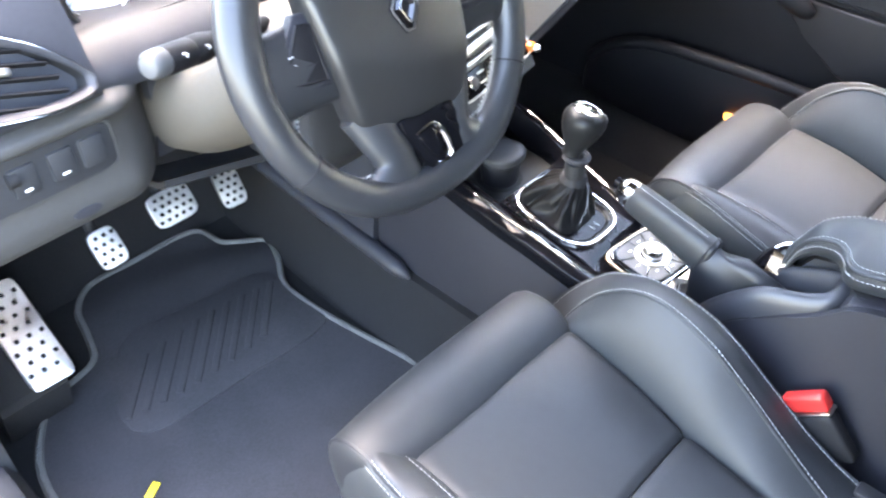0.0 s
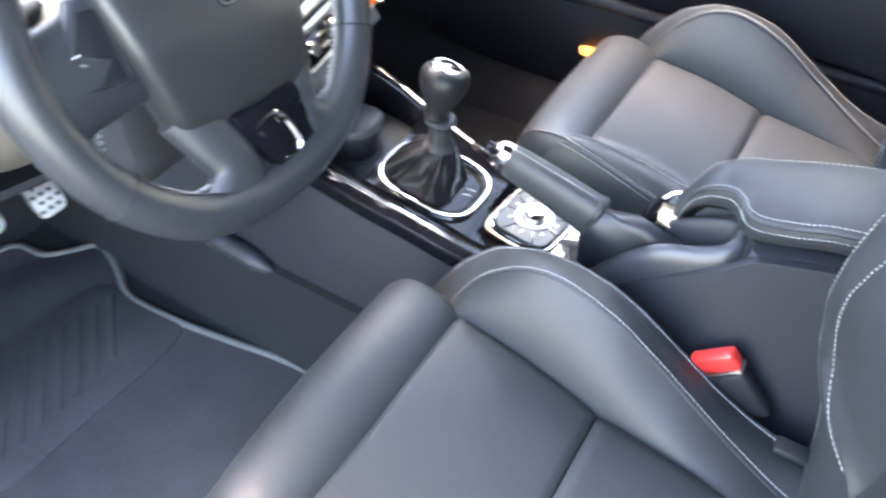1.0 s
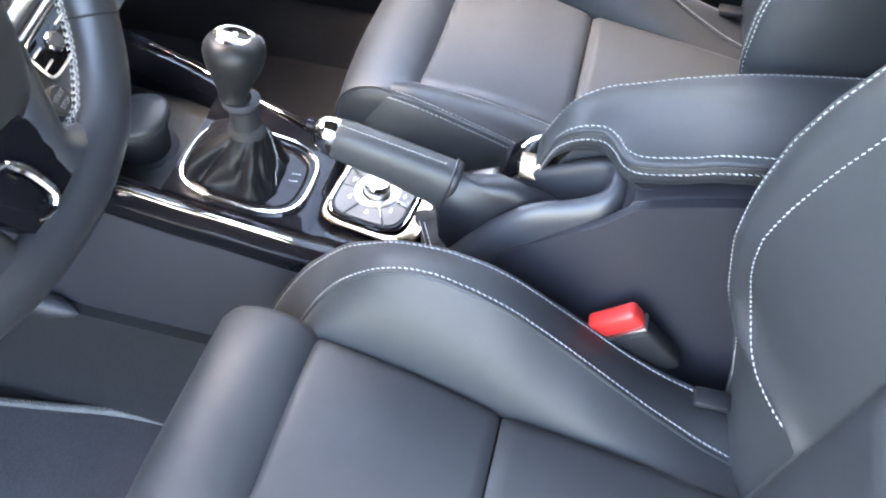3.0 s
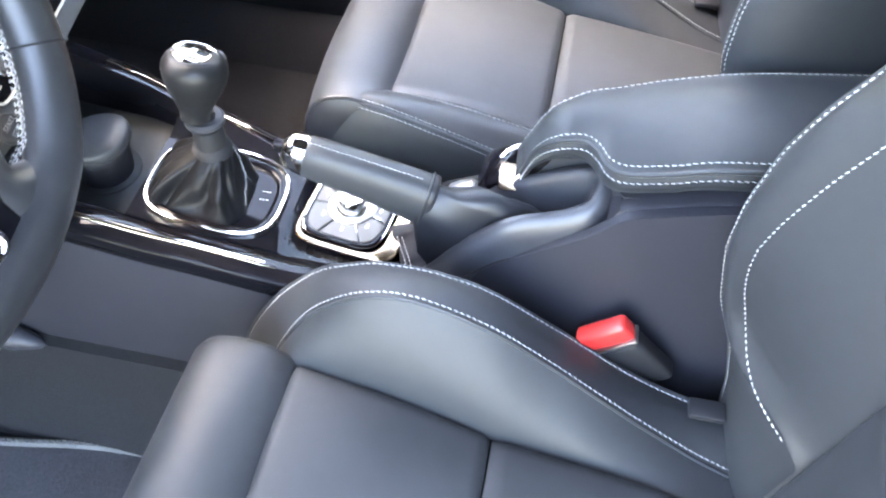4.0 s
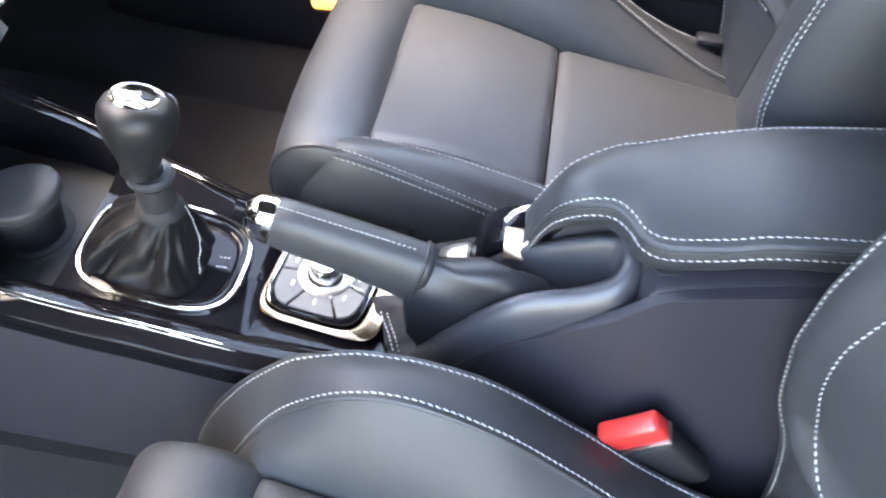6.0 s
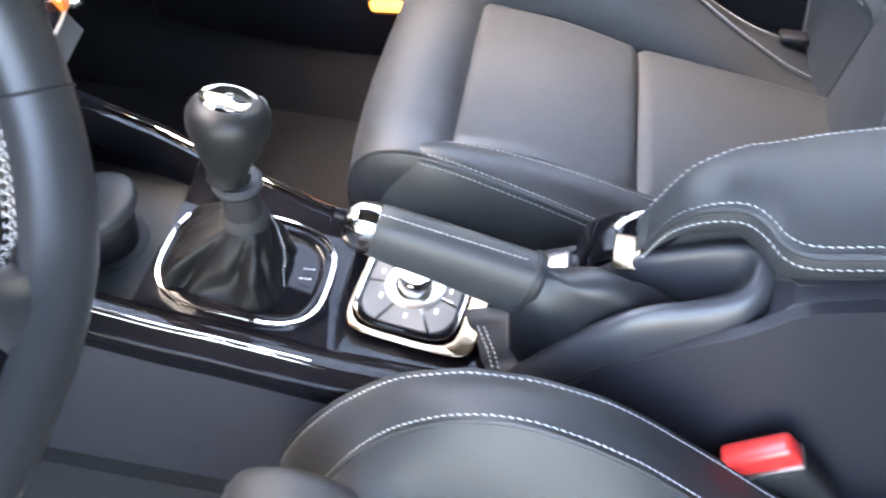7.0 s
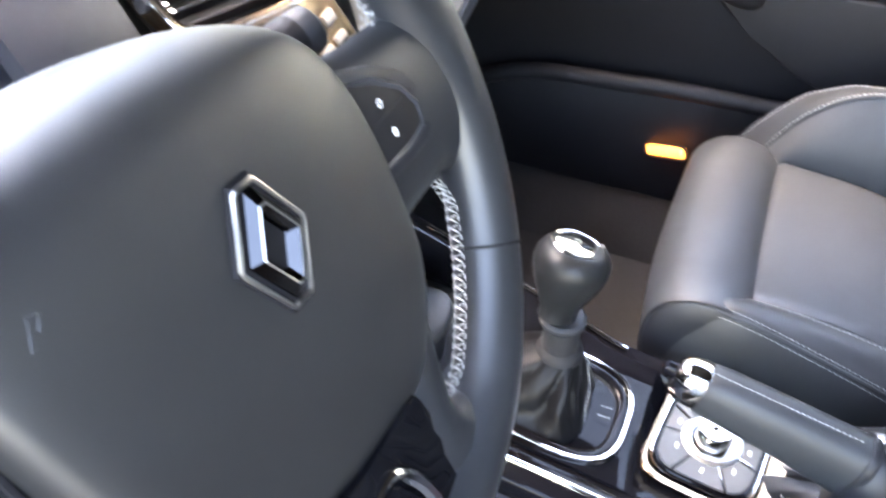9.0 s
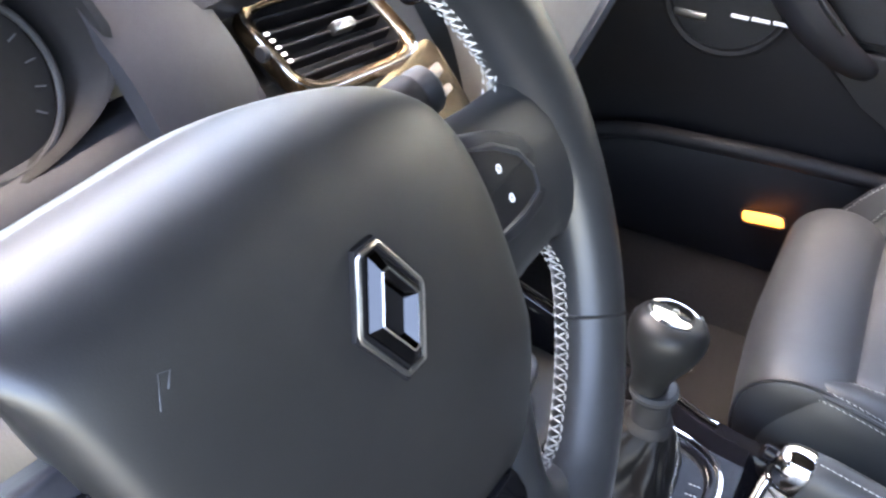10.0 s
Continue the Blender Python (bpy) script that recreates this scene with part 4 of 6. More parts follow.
# Dark inset stands in for the dark reflection low on the chrome cap.
part("cap_reflection", prism([(p.x, p.y) for p in smooth_line([(-0.008, -0.004, 0), (-0.003, -0.0005, 0), (0.005, -0.0005, 0), (0.0125, -0.005, 0), (0.009, -0.0125, 0), (0.0, -0.0155, 0), (-0.007, -0.012, 0)], 4, True)], 0.002, km @ pose(0, 0, 0.0022, 0, 0, 25), 0.0004), PIANO, gear, "dark lens added as the cap's reflection")
part("gear_mark", tube([km @ pose(0, 0, 0.0048, 0, 0, 25) @ Vector(p) for p in ((-0.002, 0.003, 0), (-0.002, -0.002, 0), (0.003, -0.002, 0), (0.003, 0.003, 0))], 0.0005, 5), SATIN, gear, "fine gear diagram lines")
ks = [kb + kax * h + (Vector((0.75, -0.66, 0)) - kax * Vector((0.75, -0.66, 0)).dot(kax)).normalized() * (r + 0.0006) for r, h in prof[3:10]]
part("knob_stitching", stitches(smooth_line(ks, 5), (0.75, -0.66, 0.1), 0.0035, 0.7, 0.0008, 0.0008), THREAD, gear, "white stitching")

# ---- cup-shaped ashtray ----
cup = thing("ashtray", (0.004, 0.165, 0.29), "round dark plastic ashtray cup with a closed lid", "ashtray")
part("cup", lathe([(0.0335, 0.0), (0.0345, 0.003), (0.0375, 0.035), (0.0385, 0.046), (0.037, 0.049)], (0.004, 0.165, 0.289)), DOOR, cup)
cm = pose(0.004, 0.163, 0.339, 0, 0, -40)
part("lid", dome([(x + 0.007 * max(0.0, x / 0.04) ** 3, y) for x, y in oval(0.0385, 0.0385, 48)], [(0.97, -0.003), (1.0, 0.0), (1.01, 0.003), (1.01, 0.008), (0.985, 0.0115), (0.93, 0.0135), (0.6, 0.0155), (0.1, 0.016)], cm @ pose(0, 0, 0.001, 0, -5, 0)), HARD, cup, "flat lid with a thumb lip")
part("lid_seam", tube([cm @ Vector((x, y, -0.001)) for x, y in oval(0.0383, 0.0383, 40)], 0.0011, 6, True), RUBBER, cup)
part("well", lathe([(0.034, 0.0012), (0.043, 0.0014), (0.0445, 0.0008), (0.0445, -0.004)], (0.004, 0.165, 0.2905)), RUBBER, cup, "dark rim of the cup holder")

# ---- rotary controller ----
ctl = thing("rotary_controller", (-0.003, -0.168, 0.302), "rotary menu controller with grey keys and a chrome ring", "controller")
cz = pose(-0.003, -0.168, 0.3, 2, 0, -6)
# The bronze colour here stands in for a warm reflection in the frame.
part("bezel", loft([[cz @ Vector((x, y, h)) for x, y in oval(a, b, 48, pw, (0.0, sh))] for a, b, h, pw, sh in ((0.065, 0.066, -0.004, 6, -0.008), (0.0655, 0.0665, 0.0015, 6, -0.008), (0.0635, 0.0645, 0.0032, 6, -0.008), (0.06, 0.0555, 0.0028, 5, -0.001), (0.058, 0.0535, -0.001, 4.5, 0))], True, False), BRONZE, ctl, "polished frame round the keys, warm reflection in its bronze tint")
part("plate", dome(oval(0.055, 0.05, 48, 4.5), [(1, -0.004), (1, 0.005), (0.97, 0.007), (0.2, 0.007)], cz), PIANO, ctl, "gloss black key plate")
part("plate_trim", tube([cz @ Vector((x, y, 0.005)) for x, y in oval(0.0565, 0.0515, 48, 4.5)], 0.0011, 6, True), CHROME, ctl, "thin chrome edge")
for i, (a0, a1) in enumerate(((100, 152), (155, 207), (210, 252), (255, 297), (300, 345), (348, 395), (30, 60), (63, 97))):
    inn = [(0.0275 * math.cos(radians(a)) , 0.0275 * math.sin(radians(a))) for a in steps(a0, a1, 6)]
    out = []
    for a in steps(a1, a0, 8):
        c, s = math.cos(radians(a)), math.sin(radians(a))
        k = 1 / ((abs(c) / 0.051) ** 4.5 + (abs(s) / 0.046) ** 4.5) ** (1 / 4.5)
        out.append((k * c, k * s))
    key = part("key", prism(inn + out, 0.0035, cz @ pose(0, 0, 0.006), 0.0008, 1), BUTTON, ctl, "grey key")
    a = radians((a0 + a1) / 2)
    part("print_bar", box((0.006, 0.0022, 0.0006), cz @ pose(0.0385 * math.cos(a), 0.036 * math.sin(a), 0.0097, 0, 0, 0)), WHITE, key)
for a in (205, 254):
    part("key_blade", box((0.016, 0.0016, 0.004), cz @ pose(0.037 * math.cos(radians(a + 3)), 0.035 * math.sin(radians(a + 3)), 0.009, 0, 0, a + 3), 0.0006, 1), CHROME, ctl)
part("ring", lathe([(0.0305, 0.006), (0.03, 0.0105), (0.026, 0.0122), (0.0205, 0.011), (0.0195, 0.007)], cz.translation, (0, 0, 1), 40), SATIN, ctl, "satin chrome ring")
part("knob", lathe([(0.0185, 0.004), (0.0175, 0.014), (0.0165, 0.022), (0.0145, 0.0255), (0.0105, 0.0262), (0.002, 0.0245)], cz.translation, (0, 0, 1), 40), CHROME, ctl, "polished metal knob")

# ---- parking brake ----
brake = thing("parking_brake", (-0.06, -0.3, 0.3), "leather parking brake lever with a chrome end and a soft boot", "parking brake")
bt, bs = Vector((-0.06, -0.128, 0.452)), Vector((-0.06, -0.275, 0.415))
bd = (bs - bt).normalized()
bu = Vector((1, 0, 0)).cross(bd).normalized()
if bu.z < 0:
    bu = -bu


def brake_ring(s, w, h, dz=0.0):
    c = bt + bd * s + bu * dz
    return [c + Vector((1, 0, 0)) * x + bu * y for x, y in oval(w, h, 28, 2.6)]


part("grip", loft([brake_ring(0.012, 0.0165, 0.021), brake_ring(0.016, 0.0185, 0.0235), brake_ring(0.03, 0.0195, 0.025), brake_ring(0.08, 0.02, 0.0275, -0.001), brake_ring(0.13, 0.0205, 0.031, -0.004), brake_ring(0.15, 0.021, 0.033, -0.006)]), LEATHER, brake, "leather-wrapped grip")
part("end_cap", loft([brake_ring(-0.012, 0.008, 0.011, 0.001), brake_ring(-0.0095, 0.0125, 0.0165), brake_ring(-0.002, 0.0165, 0.0215), brake_ring(0.012, 0.0185, 0.0235), brake_ring(0.0145, 0.0175, 0.0225)]), CHROME, brake, "chrome end cap")
part("push_button", loft([brake_ring(-0.022, 0.004, 0.006, 0.002), brake_ring(-0.0205, 0.0065, 0.0085, 0.002), brake_ring(-0.008, 0.0068, 0.0088, 0.002)]), PIANO, brake, "dark release button")
part("grip_stitching", stitches([bt + bd * s + bu * (0.0245 + 0.00006 * s * 1000 * 0.5) + Vector((-0.004, 0, 0.0006)) for s in steps(0.016, 0.144, 20)], bu, 0.0048, 0.66, 0.0005), THREAD, brake, "grey stitching")
part("seam", tube([p * 1.0 for p in brake_ring(0.15, 0.0218, 0.034, -0.006)], 0.0018, 6, True), LEATHER_DARK, brake)
rings = []
for y, cx, zt, zb, w, fz in ((-0.264, -0.06, 0.428, 0.373, 0.0205, 0), (-0.2675, -0.06, 0.431, 0.35, 0.0225, 0.2), (-0.272, -0.06, 0.4325, 0.325, 0.0245, 0.5), (-0.284, -0.06, 0.4315, 0.305, 0.0245, 0.9), (-0.3, -0.06, 0.4305, 0.3, 0.0225, 1), (-0.32, -0.058, 0.429, 0.305, 0.0205, 1),
                             (-0.34, -0.055, 0.4265, 0.318, 0.0185, 0.9), (-0.36, -0.052, 0.421, 0.332, 0.017, 0.7), (-0.38, -0.05, 0.411, 0.342, 0.0155, 0.6), (-0.4, -0.048, 0.397, 0.347, 0.0125, 0.4), (-0.42, -0.047, 0.38, 0.352, 0.006, 0.1)):
    zc, hh = (zt + zb) / 2, (zt - zb) / 2
    rings.append([Vector((cx + x, y - 0.12 * z, zc + z)) + Vector((math.sin(i * 0.9 + y * 70), 0.5 * math.cos(i * 0.7), math.cos(i * 0.6 + y * 110))) * 0.0036 * fz for i, (x, z) in enumerate(oval(w, hh, 32, 2.5))])
part("boot", loft(rings), LEATHER_DARK, brake, "soft black leather boot with folds")
skirtb = []
for y, w, zt in ((-0.228, 0.034, 0.296), (-0.234, 0.037, 0.306), (-0.244, 0.037, 0.319), (-0.258, 0.036, 0.331), (-0.275, 0.034, 0.341), (-0.3, 0.032, 0.35)):
    skirtb.append([(-0.056 + w * math.cos(t) + 0.004 * math.sin(6 * t), y - 0.012 * math.sin(t) + 0.018 * math.cos(t), 0.295 + (zt - 0.295) * math.sin(t) ** 0.6) for t in steps(0.0, math.pi, 20)])
part("boot_collar", loft([brake_ring(s_, w_, h_, -0.0065) for s_, w_, h_ in ((0.1485, 0.0205, 0.032), (0.149, 0.0215, 0.0338), (0.1515, 0.0222, 0.0346), (0.1555, 0.022, 0.0342), (0.158, 0.0205, 0.0325), (0.159, 0.018, 0.029))]), LEATHER_DARK, brake, "turned leather collar of the boot")
part("boot_skirt", loft(skirtb, False, False), LEATHER_DARK, brake, "gathered leather skirt of the boot")
for dy in (0.0, 0.006):
    part("boot_stitching", stitches(smooth_line([(-0.05, -0.236 - dy, 0.3245), (-0.062, -0.242 - dy, 0.3245), (-0.076, -0.25 - dy, 0.321), (-0.088, -0.257 - dy, 0.311)], 5), (-0.5, 0.4, 0.8), 0.0045, 0.68, 0.0009), THREAD, brake, "white stitching")

# ---- armrest ----
arm = thing("armrest", (0.02, -0.6, 0.44), "padded black leather armrest lid with white double stitching", "armrest")
# outline of the lid from above, driver's side first
lid_line = smooth_line([(-0.012, -0.368, 0.426), (-0.022, -0.381, 0.472), (-0.032, -0.402, 0.5), (-0.036, -0.427, 0.509), (-0.05, -0.442, 0.511), (-0.068, -0.452, 0.512), (-0.078, -0.47, 0.515), (-0.082, -0.51, 0.528), (-0.085, -0.57, 0.548), (-0.085, -0.78, 0.575)], 6)
far_line = smooth_line([(0.012, -0.366, 0.45), (0.018, -0.388, 0.492), (0.027, -0.41, 0.506), (0.037, -0.43, 0.511), (0.042, -0.446, 0.513), (0.046, -0.458, 0.515), (0.05, -0.472, 0.518), (0.058, -0.51, 0.526), (0.068, -0.59, 0.54), (0.075, -0.78, 0.565)], 6)


def lid(k, i):
    a, b = lid_line[i], far_line[i]
    p = a.lerp(b, k)
    p.z += 0.012 * math.sin(math.pi * k) ** 0.7
    return p


n = len(lid_line)
part("lid_top", sheet(lambda k, i: lid(k, int(i)), steps(0, 1, 16), range(n)), LEATHER, arm)
sidep = []
for i in range(n):
    a = lid_line[i]
    sidep.append([a, a + Vector((-0.003, 0, -0.008)), a + Vector((-0.002, 0, -0.02)), a + Vector((0.004, 0, -0.03))])
part("lid_side", loft(sidep, False, False), LEATHER, arm)
front = []
for k in steps(0, 1, 10):
    p = lid(k, 0)
    front.append([p, p + Vector((0, 0.006, -0.01)), p + Vector((0, 0.004, -0.03)), p + Vector((0, -0.004, -0.045))])
part("lid_front", loft(front, False, False), LEATHER, arm)
sidep = []
for i in range(n):
    a = far_line[i]
    sidep.append([a, a + Vector((0.004, 0, -0.01)), a + Vector((0.004, 0, -0.06)), a + Vector((0, 0, -0.1))])
part("lid_far_side", loft(sidep, False, False), LEATHER, arm)
part("edge_welt", tube(lid_line, 0.0032, 8), LEATHER, arm)
part("top_stitching", stitches([lid(0.05, i) + Vector((0, 0, 0.0012)) for i in range(n)], (-0.2, 0, 1), 0.0064, 0.7, 0.0006, 0.0005), THREAD, arm, "white stitching")
part("side_stitching", stitches([lid_line[i] + Vector((-0.0042, 0, -0.0085)) for i in range(n)], (-1, 0, 0.2), 0.0064, 0.7, 0.0006, 0.0005), THREAD, arm, "white stitching")
part("far_stitching", stitches([lid(0.95, i) + Vector((0, 0, 0.0014)) for i in range(n)], (0.2, 0, 1), 0.0064, 0.7, 0.0006, 0.0005), THREAD, arm, "white stitching")
LATCH = Matrix.Translation((-0.006, -0.358, 0.412)) @ Matrix(((0.05, 0.68, -0.73), (-0.995, 0.1, 0.03), (0.09, 0.725, 0.68))).to_4x4()
part("latch", prism([(-0.014, -0.016), (0.0135, -0.017), (0.0145, 0.013), (-0.0125, 0.0155)], 0.006, LATCH, 0.0015), BRONZE, arm, "polished bronze-tinted latch plate")
part("latch_hood", loft([[(-0.008, y, z - 0.06), (-0.01, y, z - 0.008), (-0.004, y, z), (0.03, y, z + 0.006), (0.04, y, z), (0.044, y, z - 0.06)] for y, z in ((-0.318, 0.37), (-0.322, 0.386), (-0.332, 0.401), (-0.345, 0.4105), (-0.36, 0.416), (-0.376, 0.42))]), PIANO, arm, "gloss black hood under the latch")
part("latch_tip", tube(smooth_line([LATCH @ Vector((-0.0125, 0.02, 0.003)), LATCH @ Vector((-0.004, 0.028, 0.004)), LATCH @ Vector((0.008, 0.033, 0.003)), LATCH @ Vector((0.02, 0.034, 0.0))], 5), 0.0026, 8), CHROME, arm, "thin chrome lip")
part("body", loft([[(xr, y, 0.25), (xr, y, z), (xl, y, z), (xl, y, 0.25)] for y, z, xl, xr in ((-0.372, 0.40, -0.008, 0.012), (-0.40, 0.45, -0.008, 0.022), (-0.43, 0.462, -0.012, 0.035), (-0.452, 0.466, -0.018, 0.044), (-0.4625, 0.468, -0.05, 0.046), (-0.475, 0.474, -0.07, 0.049), (-0.6, 0.508, -0.08, 0.066), (-0.78, 0.535, -0.08, 0.072))]), HARD, arm)

# ---- belt buckle ----
buckle = thing("seat_belt_buckle", (-0.15, -0.49, 0.2), "black seat belt buckle with a red release button", "belt buckle")
bm_ = pose(-0.142, -0.514, 0.309, -44)
part("housing", box((0.024, 0.058, 0.075), bm_ @ pose(0, 0, -0.0145), 0.007, 3), RUBBER, buckle)
part("release_button", box((0.022, 0.062, 0.026), bm_ @ pose(0.0, 0.0, 0.041), 0.006, 4), RED, buckle, "bright red release button")
part("button_rim", box((0.024, 0.061, 0.006), bm_ @ pose(0, 0, 0.0255), 0.0028, 2), SATIN, buckle)
part("stalk", tube([(-0.146, -0.53, 0.2), (-0.146, -0.51, 0.26)], 0.012, 8), RUBBER, buckle)


# ---- steering wheel ----
WM = pose(-0.366, 0.045, 0.764, 67)
wheel = thing("steering_wheel", (-0.366, 0.045, 0.764), "black leather steering wheel with white baseball stitching", "steering wheel")


def rim_at(a):
    """The rim's centre line: a circle with a slightly flattened foot."""
    x, v = 0.197 * math.cos(a), 0.197 * math.sin(a)
    if v < -0.165:
        v = -0.165 - (-0.165 - v) * 0.75
    return Vector((x, v, 0))


angs = steps(0, 2 * math.pi, 120)[:-1]
rr = []
for a in angs:
    c = rim_at(a)
    d = Vector((math.cos(a), math.sin(a), 0))
    deg = math.degrees(a) % 360
    fat = 1.0 + 0.12 * (math.exp(-((deg - 12) / 16) ** 2) + math.exp(-((deg - 168) / 16) ** 2))
    rr.append([WM @ (c + d * 0.022 * fat * math.cos(t) + Vector((0, 0, 0.0203 * math.sin(t)))) for t in steps(0, 2 * math.pi, 18)[:-1]])
rr.append(rr[0])
part("rim", loft(rr, True, False), RIM_LEATHER, wheel, "leather-wrapped rim")
for deg in (-31, 210, 38, 142):
    a = radians(deg)
    c, d = rim_at(a), Vector((math.cos(a), math.sin(a), 0))
    part("rim_seam", tube([WM @ (c + d * 0.0222 * math.cos(t) + Vector((0, 0, 0.0205 * math.sin(t)))) for t in steps(0, 2 * math.pi, 20)[:-1]], 0.0011, 5, True), RUBBER, wheel)
# zigzag stitching round the edge of the four openings
def rim_edge(deg, turn_=-0.32):
    a = radians(deg)
    return rim_at(a) - Vector((math.cos(a), math.sin(a), 0)) * 0.0222 * math.cos(turn_) + Vector((0, 0, 0.0203 * math.sin(turn_)))


for sx in (1, -1):
    for ends in (([(0.148, -0.038, -0.005), (0.158, -0.046, -0.006)], steps(-22, -54, 12), [(0.086, -0.145, -0.006), (0.074, -0.147, -0.005), (0.066, -0.14, -0.004)]),
                 ([(0.153, 0.044, -0.004), (0.162, 0.05, -0.006)], steps(19, 72, 16), [])):
        line = [Vector(p) for p in ends[0]] + [rim_edge(d) for d in ends[1]] + [Vector(p) for p in ends[2]]
        line = [WM @ Vector((sx * p.x, p.y, p.z)) for p in smooth_line(line, 4)]
        nrm = lambda i, line=line: (WM.translation - line[i]).normalized() - WM.to_3x3() @ Vector((0, 0, 0.25))
        line = [p + nrm(i).normalized() * 0.0012 for i, p in enumerate(line)]
        st = stitches(line, nrm, 0.0058, 0.5, 0.00055, 0.0038)
        half = [line[0].lerp(line[1], min(1.0, 0.0029 / max((line[1] - line[0]).length, 1e-6)))] + line[1:]
        stitches(half, nrm, 0.0058, 0.5, 0.00055, -0.0038, st)
        for dz in (-0.0038, 0.0038):
            stitches([p + WM.to_3x3() @ Vector((0, 0, dz)) for p in line], nrm, 0.0058, 0.7, 0.0005, 0, st)
        part("rim_stitching", st, THREAD, wheel, "white zigzag stitching")


def arm_loft(pts, widths, thick, n=6):
    """A flat arm that sweeps along a line in the wheel's plane."""
    line = smooth_line(pts, n)
    ws = [float(np.interp(i / (len(line) - 1), steps(0, 1, len(widths) - 1), widths)) for i in range(len(line))]
    rings = []
    for i, p in enumerate(line):
        d = (line[min(i + 1, len(line) - 1)] - line[max(i - 1, 0)])
        s = Vector((-d.y, d.x, 0)).normalized()
        rings.append([WM @ (p + s * ws[i] * math.cos(t) + Vector((0, 0, thick * math.sin(t)))) for t in steps(0, 2 * math.pi, 16)[:-1]])
    return loft(rings)


for sx in (1, -1):
    part("side_spoke", arm_loft([(sx * 0.08, 0.004, -0.008), (sx * 0.13, 0.003, -0.006), (sx * 0.165, 0.002, -0.004), (sx * 0.195, 0.0, -0.002)], [0.052, 0.047, 0.046, 0.06], 0.0165), RIM_LEATHER, wheel, "broad leather side spoke")
    spoke = [(0.088, -0.07, -0.016), (0.068, -0.115, -0.01), (0.06, -0.145, -0.006), (0.078, -0.187, -0.003)] if sx > 0 else [(-0.07, -0.07, -0.016), (-0.058, -0.108, -0.01), (-0.05, -0.143, -0.006), (-0.066, -0.187, -0.003)]
    part("lower_spoke", arm_loft(spoke, [0.024, 0.021, 0.02, 0.05] if sx > 0 else [0.03, 0.03, 0.029, 0.058], 0.0165), RIM_LEATHER, wheel, "lower spoke arm")
    if sx > 0:
        pod = ((0.096, 0.051), (0.128, 0.039), (0.149, 0.026), (0.161, 0.01), (0.161, -0.008), (0.146, -0.0155), (0.12, -0.014), (0.096, -0.012))
        pad_ = ((0.096, 0.043), (0.119, 0.034), (0.137, 0.0215), (0.145, 0.008), (0.143, -0.0035), (0.126, -0.006), (0.096, -0.004))
        marks = ((0.117, 0.023), (0.119, 0.006))
    else:
        pod = ((-0.104, 0.055), (-0.126, 0.058), (-0.138, 0.042), (-0.151, 0.022), (-0.163, 0.002), (-0.166, -0.014), (-0.14, -0.021), (-0.104, -0.026))
        pad_ = ((-0.11, 0.044), (-0.126, 0.046), (-0.142, 0.024), (-0.154, 0.005), (-0.157, -0.008), (-0.138, -0.0125), (-0.11, -0.017))
        marks = ((-0.145, 0.019), (-0.146, 0.009), (-0.147, -0.001))
    ring_q, ring_p = [Vector((x, v, 0)) for x, v in pod], [Vector((x, v, 0)) for x, v in pad_]
    sink = 0.0 if sx > 0 else 0.003
    part("pad_pod", prism([(p.x, p.y) for p in ring_q][::-sx], 0.012, WM @ pose(0, 0, -0.001 - sink), 0.004, 3), PANEL, wheel, "raised surround of the buttons")
    bp = part("button_pad", prism([(p.x, p.y) for p in ring_p][::-sx], 0.0025, WM @ pose(0, 0, 0.0105 - sink), 0.001), DOOR, wheel, "dark button pad")
    part("pad_frame", tube([WM @ Vector((p.x, p.y, 0.0116 - sink)) for p in ring_p], 0.0024, 6, True), SURROUND if sx > 0 else DOOR, bp)
    for i, (x, v) in enumerate(marks):
        if sx < 0 and i != 1:
            part("print_mark", box((0.006, 0.0012, 0.0008), WM @ pose(x, v, 0.0133 - sink), 0.0003, 1), WHITE, bp, "white printed bar")
        else:
            for off in ((0,) if sx > 0 else (-0.0019, 0.0019)):
                part("print_mark", tube([WM @ (Vector((x + off, v, 0.0133 - sink)) + Vector((0.0015 * math.cos(t), 0.002 * math.sin(t), 0))) for t in steps(0, 2 * math.pi, 12)[:-1]], 0.0005, 5, True), WHITE, bp, "white printed mark")
    part("key_split", tube([WM @ Vector((sx * (0.1 + 0.045 * k), 0.013 + (0.003 * sx if sx > 0 else -0.009), 0.0131 - sink)) for k in steps(0, 1, 4)], 0.0005, 5), RUBBER, bp)
# gloss insert of the lower spoke
ins = smooth_line([(x, v, 0) for x, v in ((-0.036, -0.1), (0.0, -0.104), (0.05, -0.106), (0.047, -0.14), (0.047, -0.17), (0.039, -0.192), (0.012, -0.195), (-0.01, -0.17), (-0.024, -0.138))], 4, True)
part("gloss_insert", prism([(p.x, p.y) for p in ins], 0.016, WM @ pose(0, 0, -0.007), 0.003), PIANO, wheel, "gloss black lower insert")
loopp = smooth_line([(-0.02, -0.122, 0.009), (0.006, -0.118, 0.01), (0.017, -0.128, 0.0105), (0.023, -0.145, 0.0105), (0.024, -0.163, 0.01), (0.012, -0.17, 0.009), (0.0, -0.166, 0.009)], 6)
part("insert_trim", tube([WM @ p for p in loopp], [0.0012 + 0.0034 * math.sin(math.pi * i / (len(loopp) - 1)) ** 1.5 for i in range(len(loopp))], 8), CHROME, wheel, "polished hook on the insert")
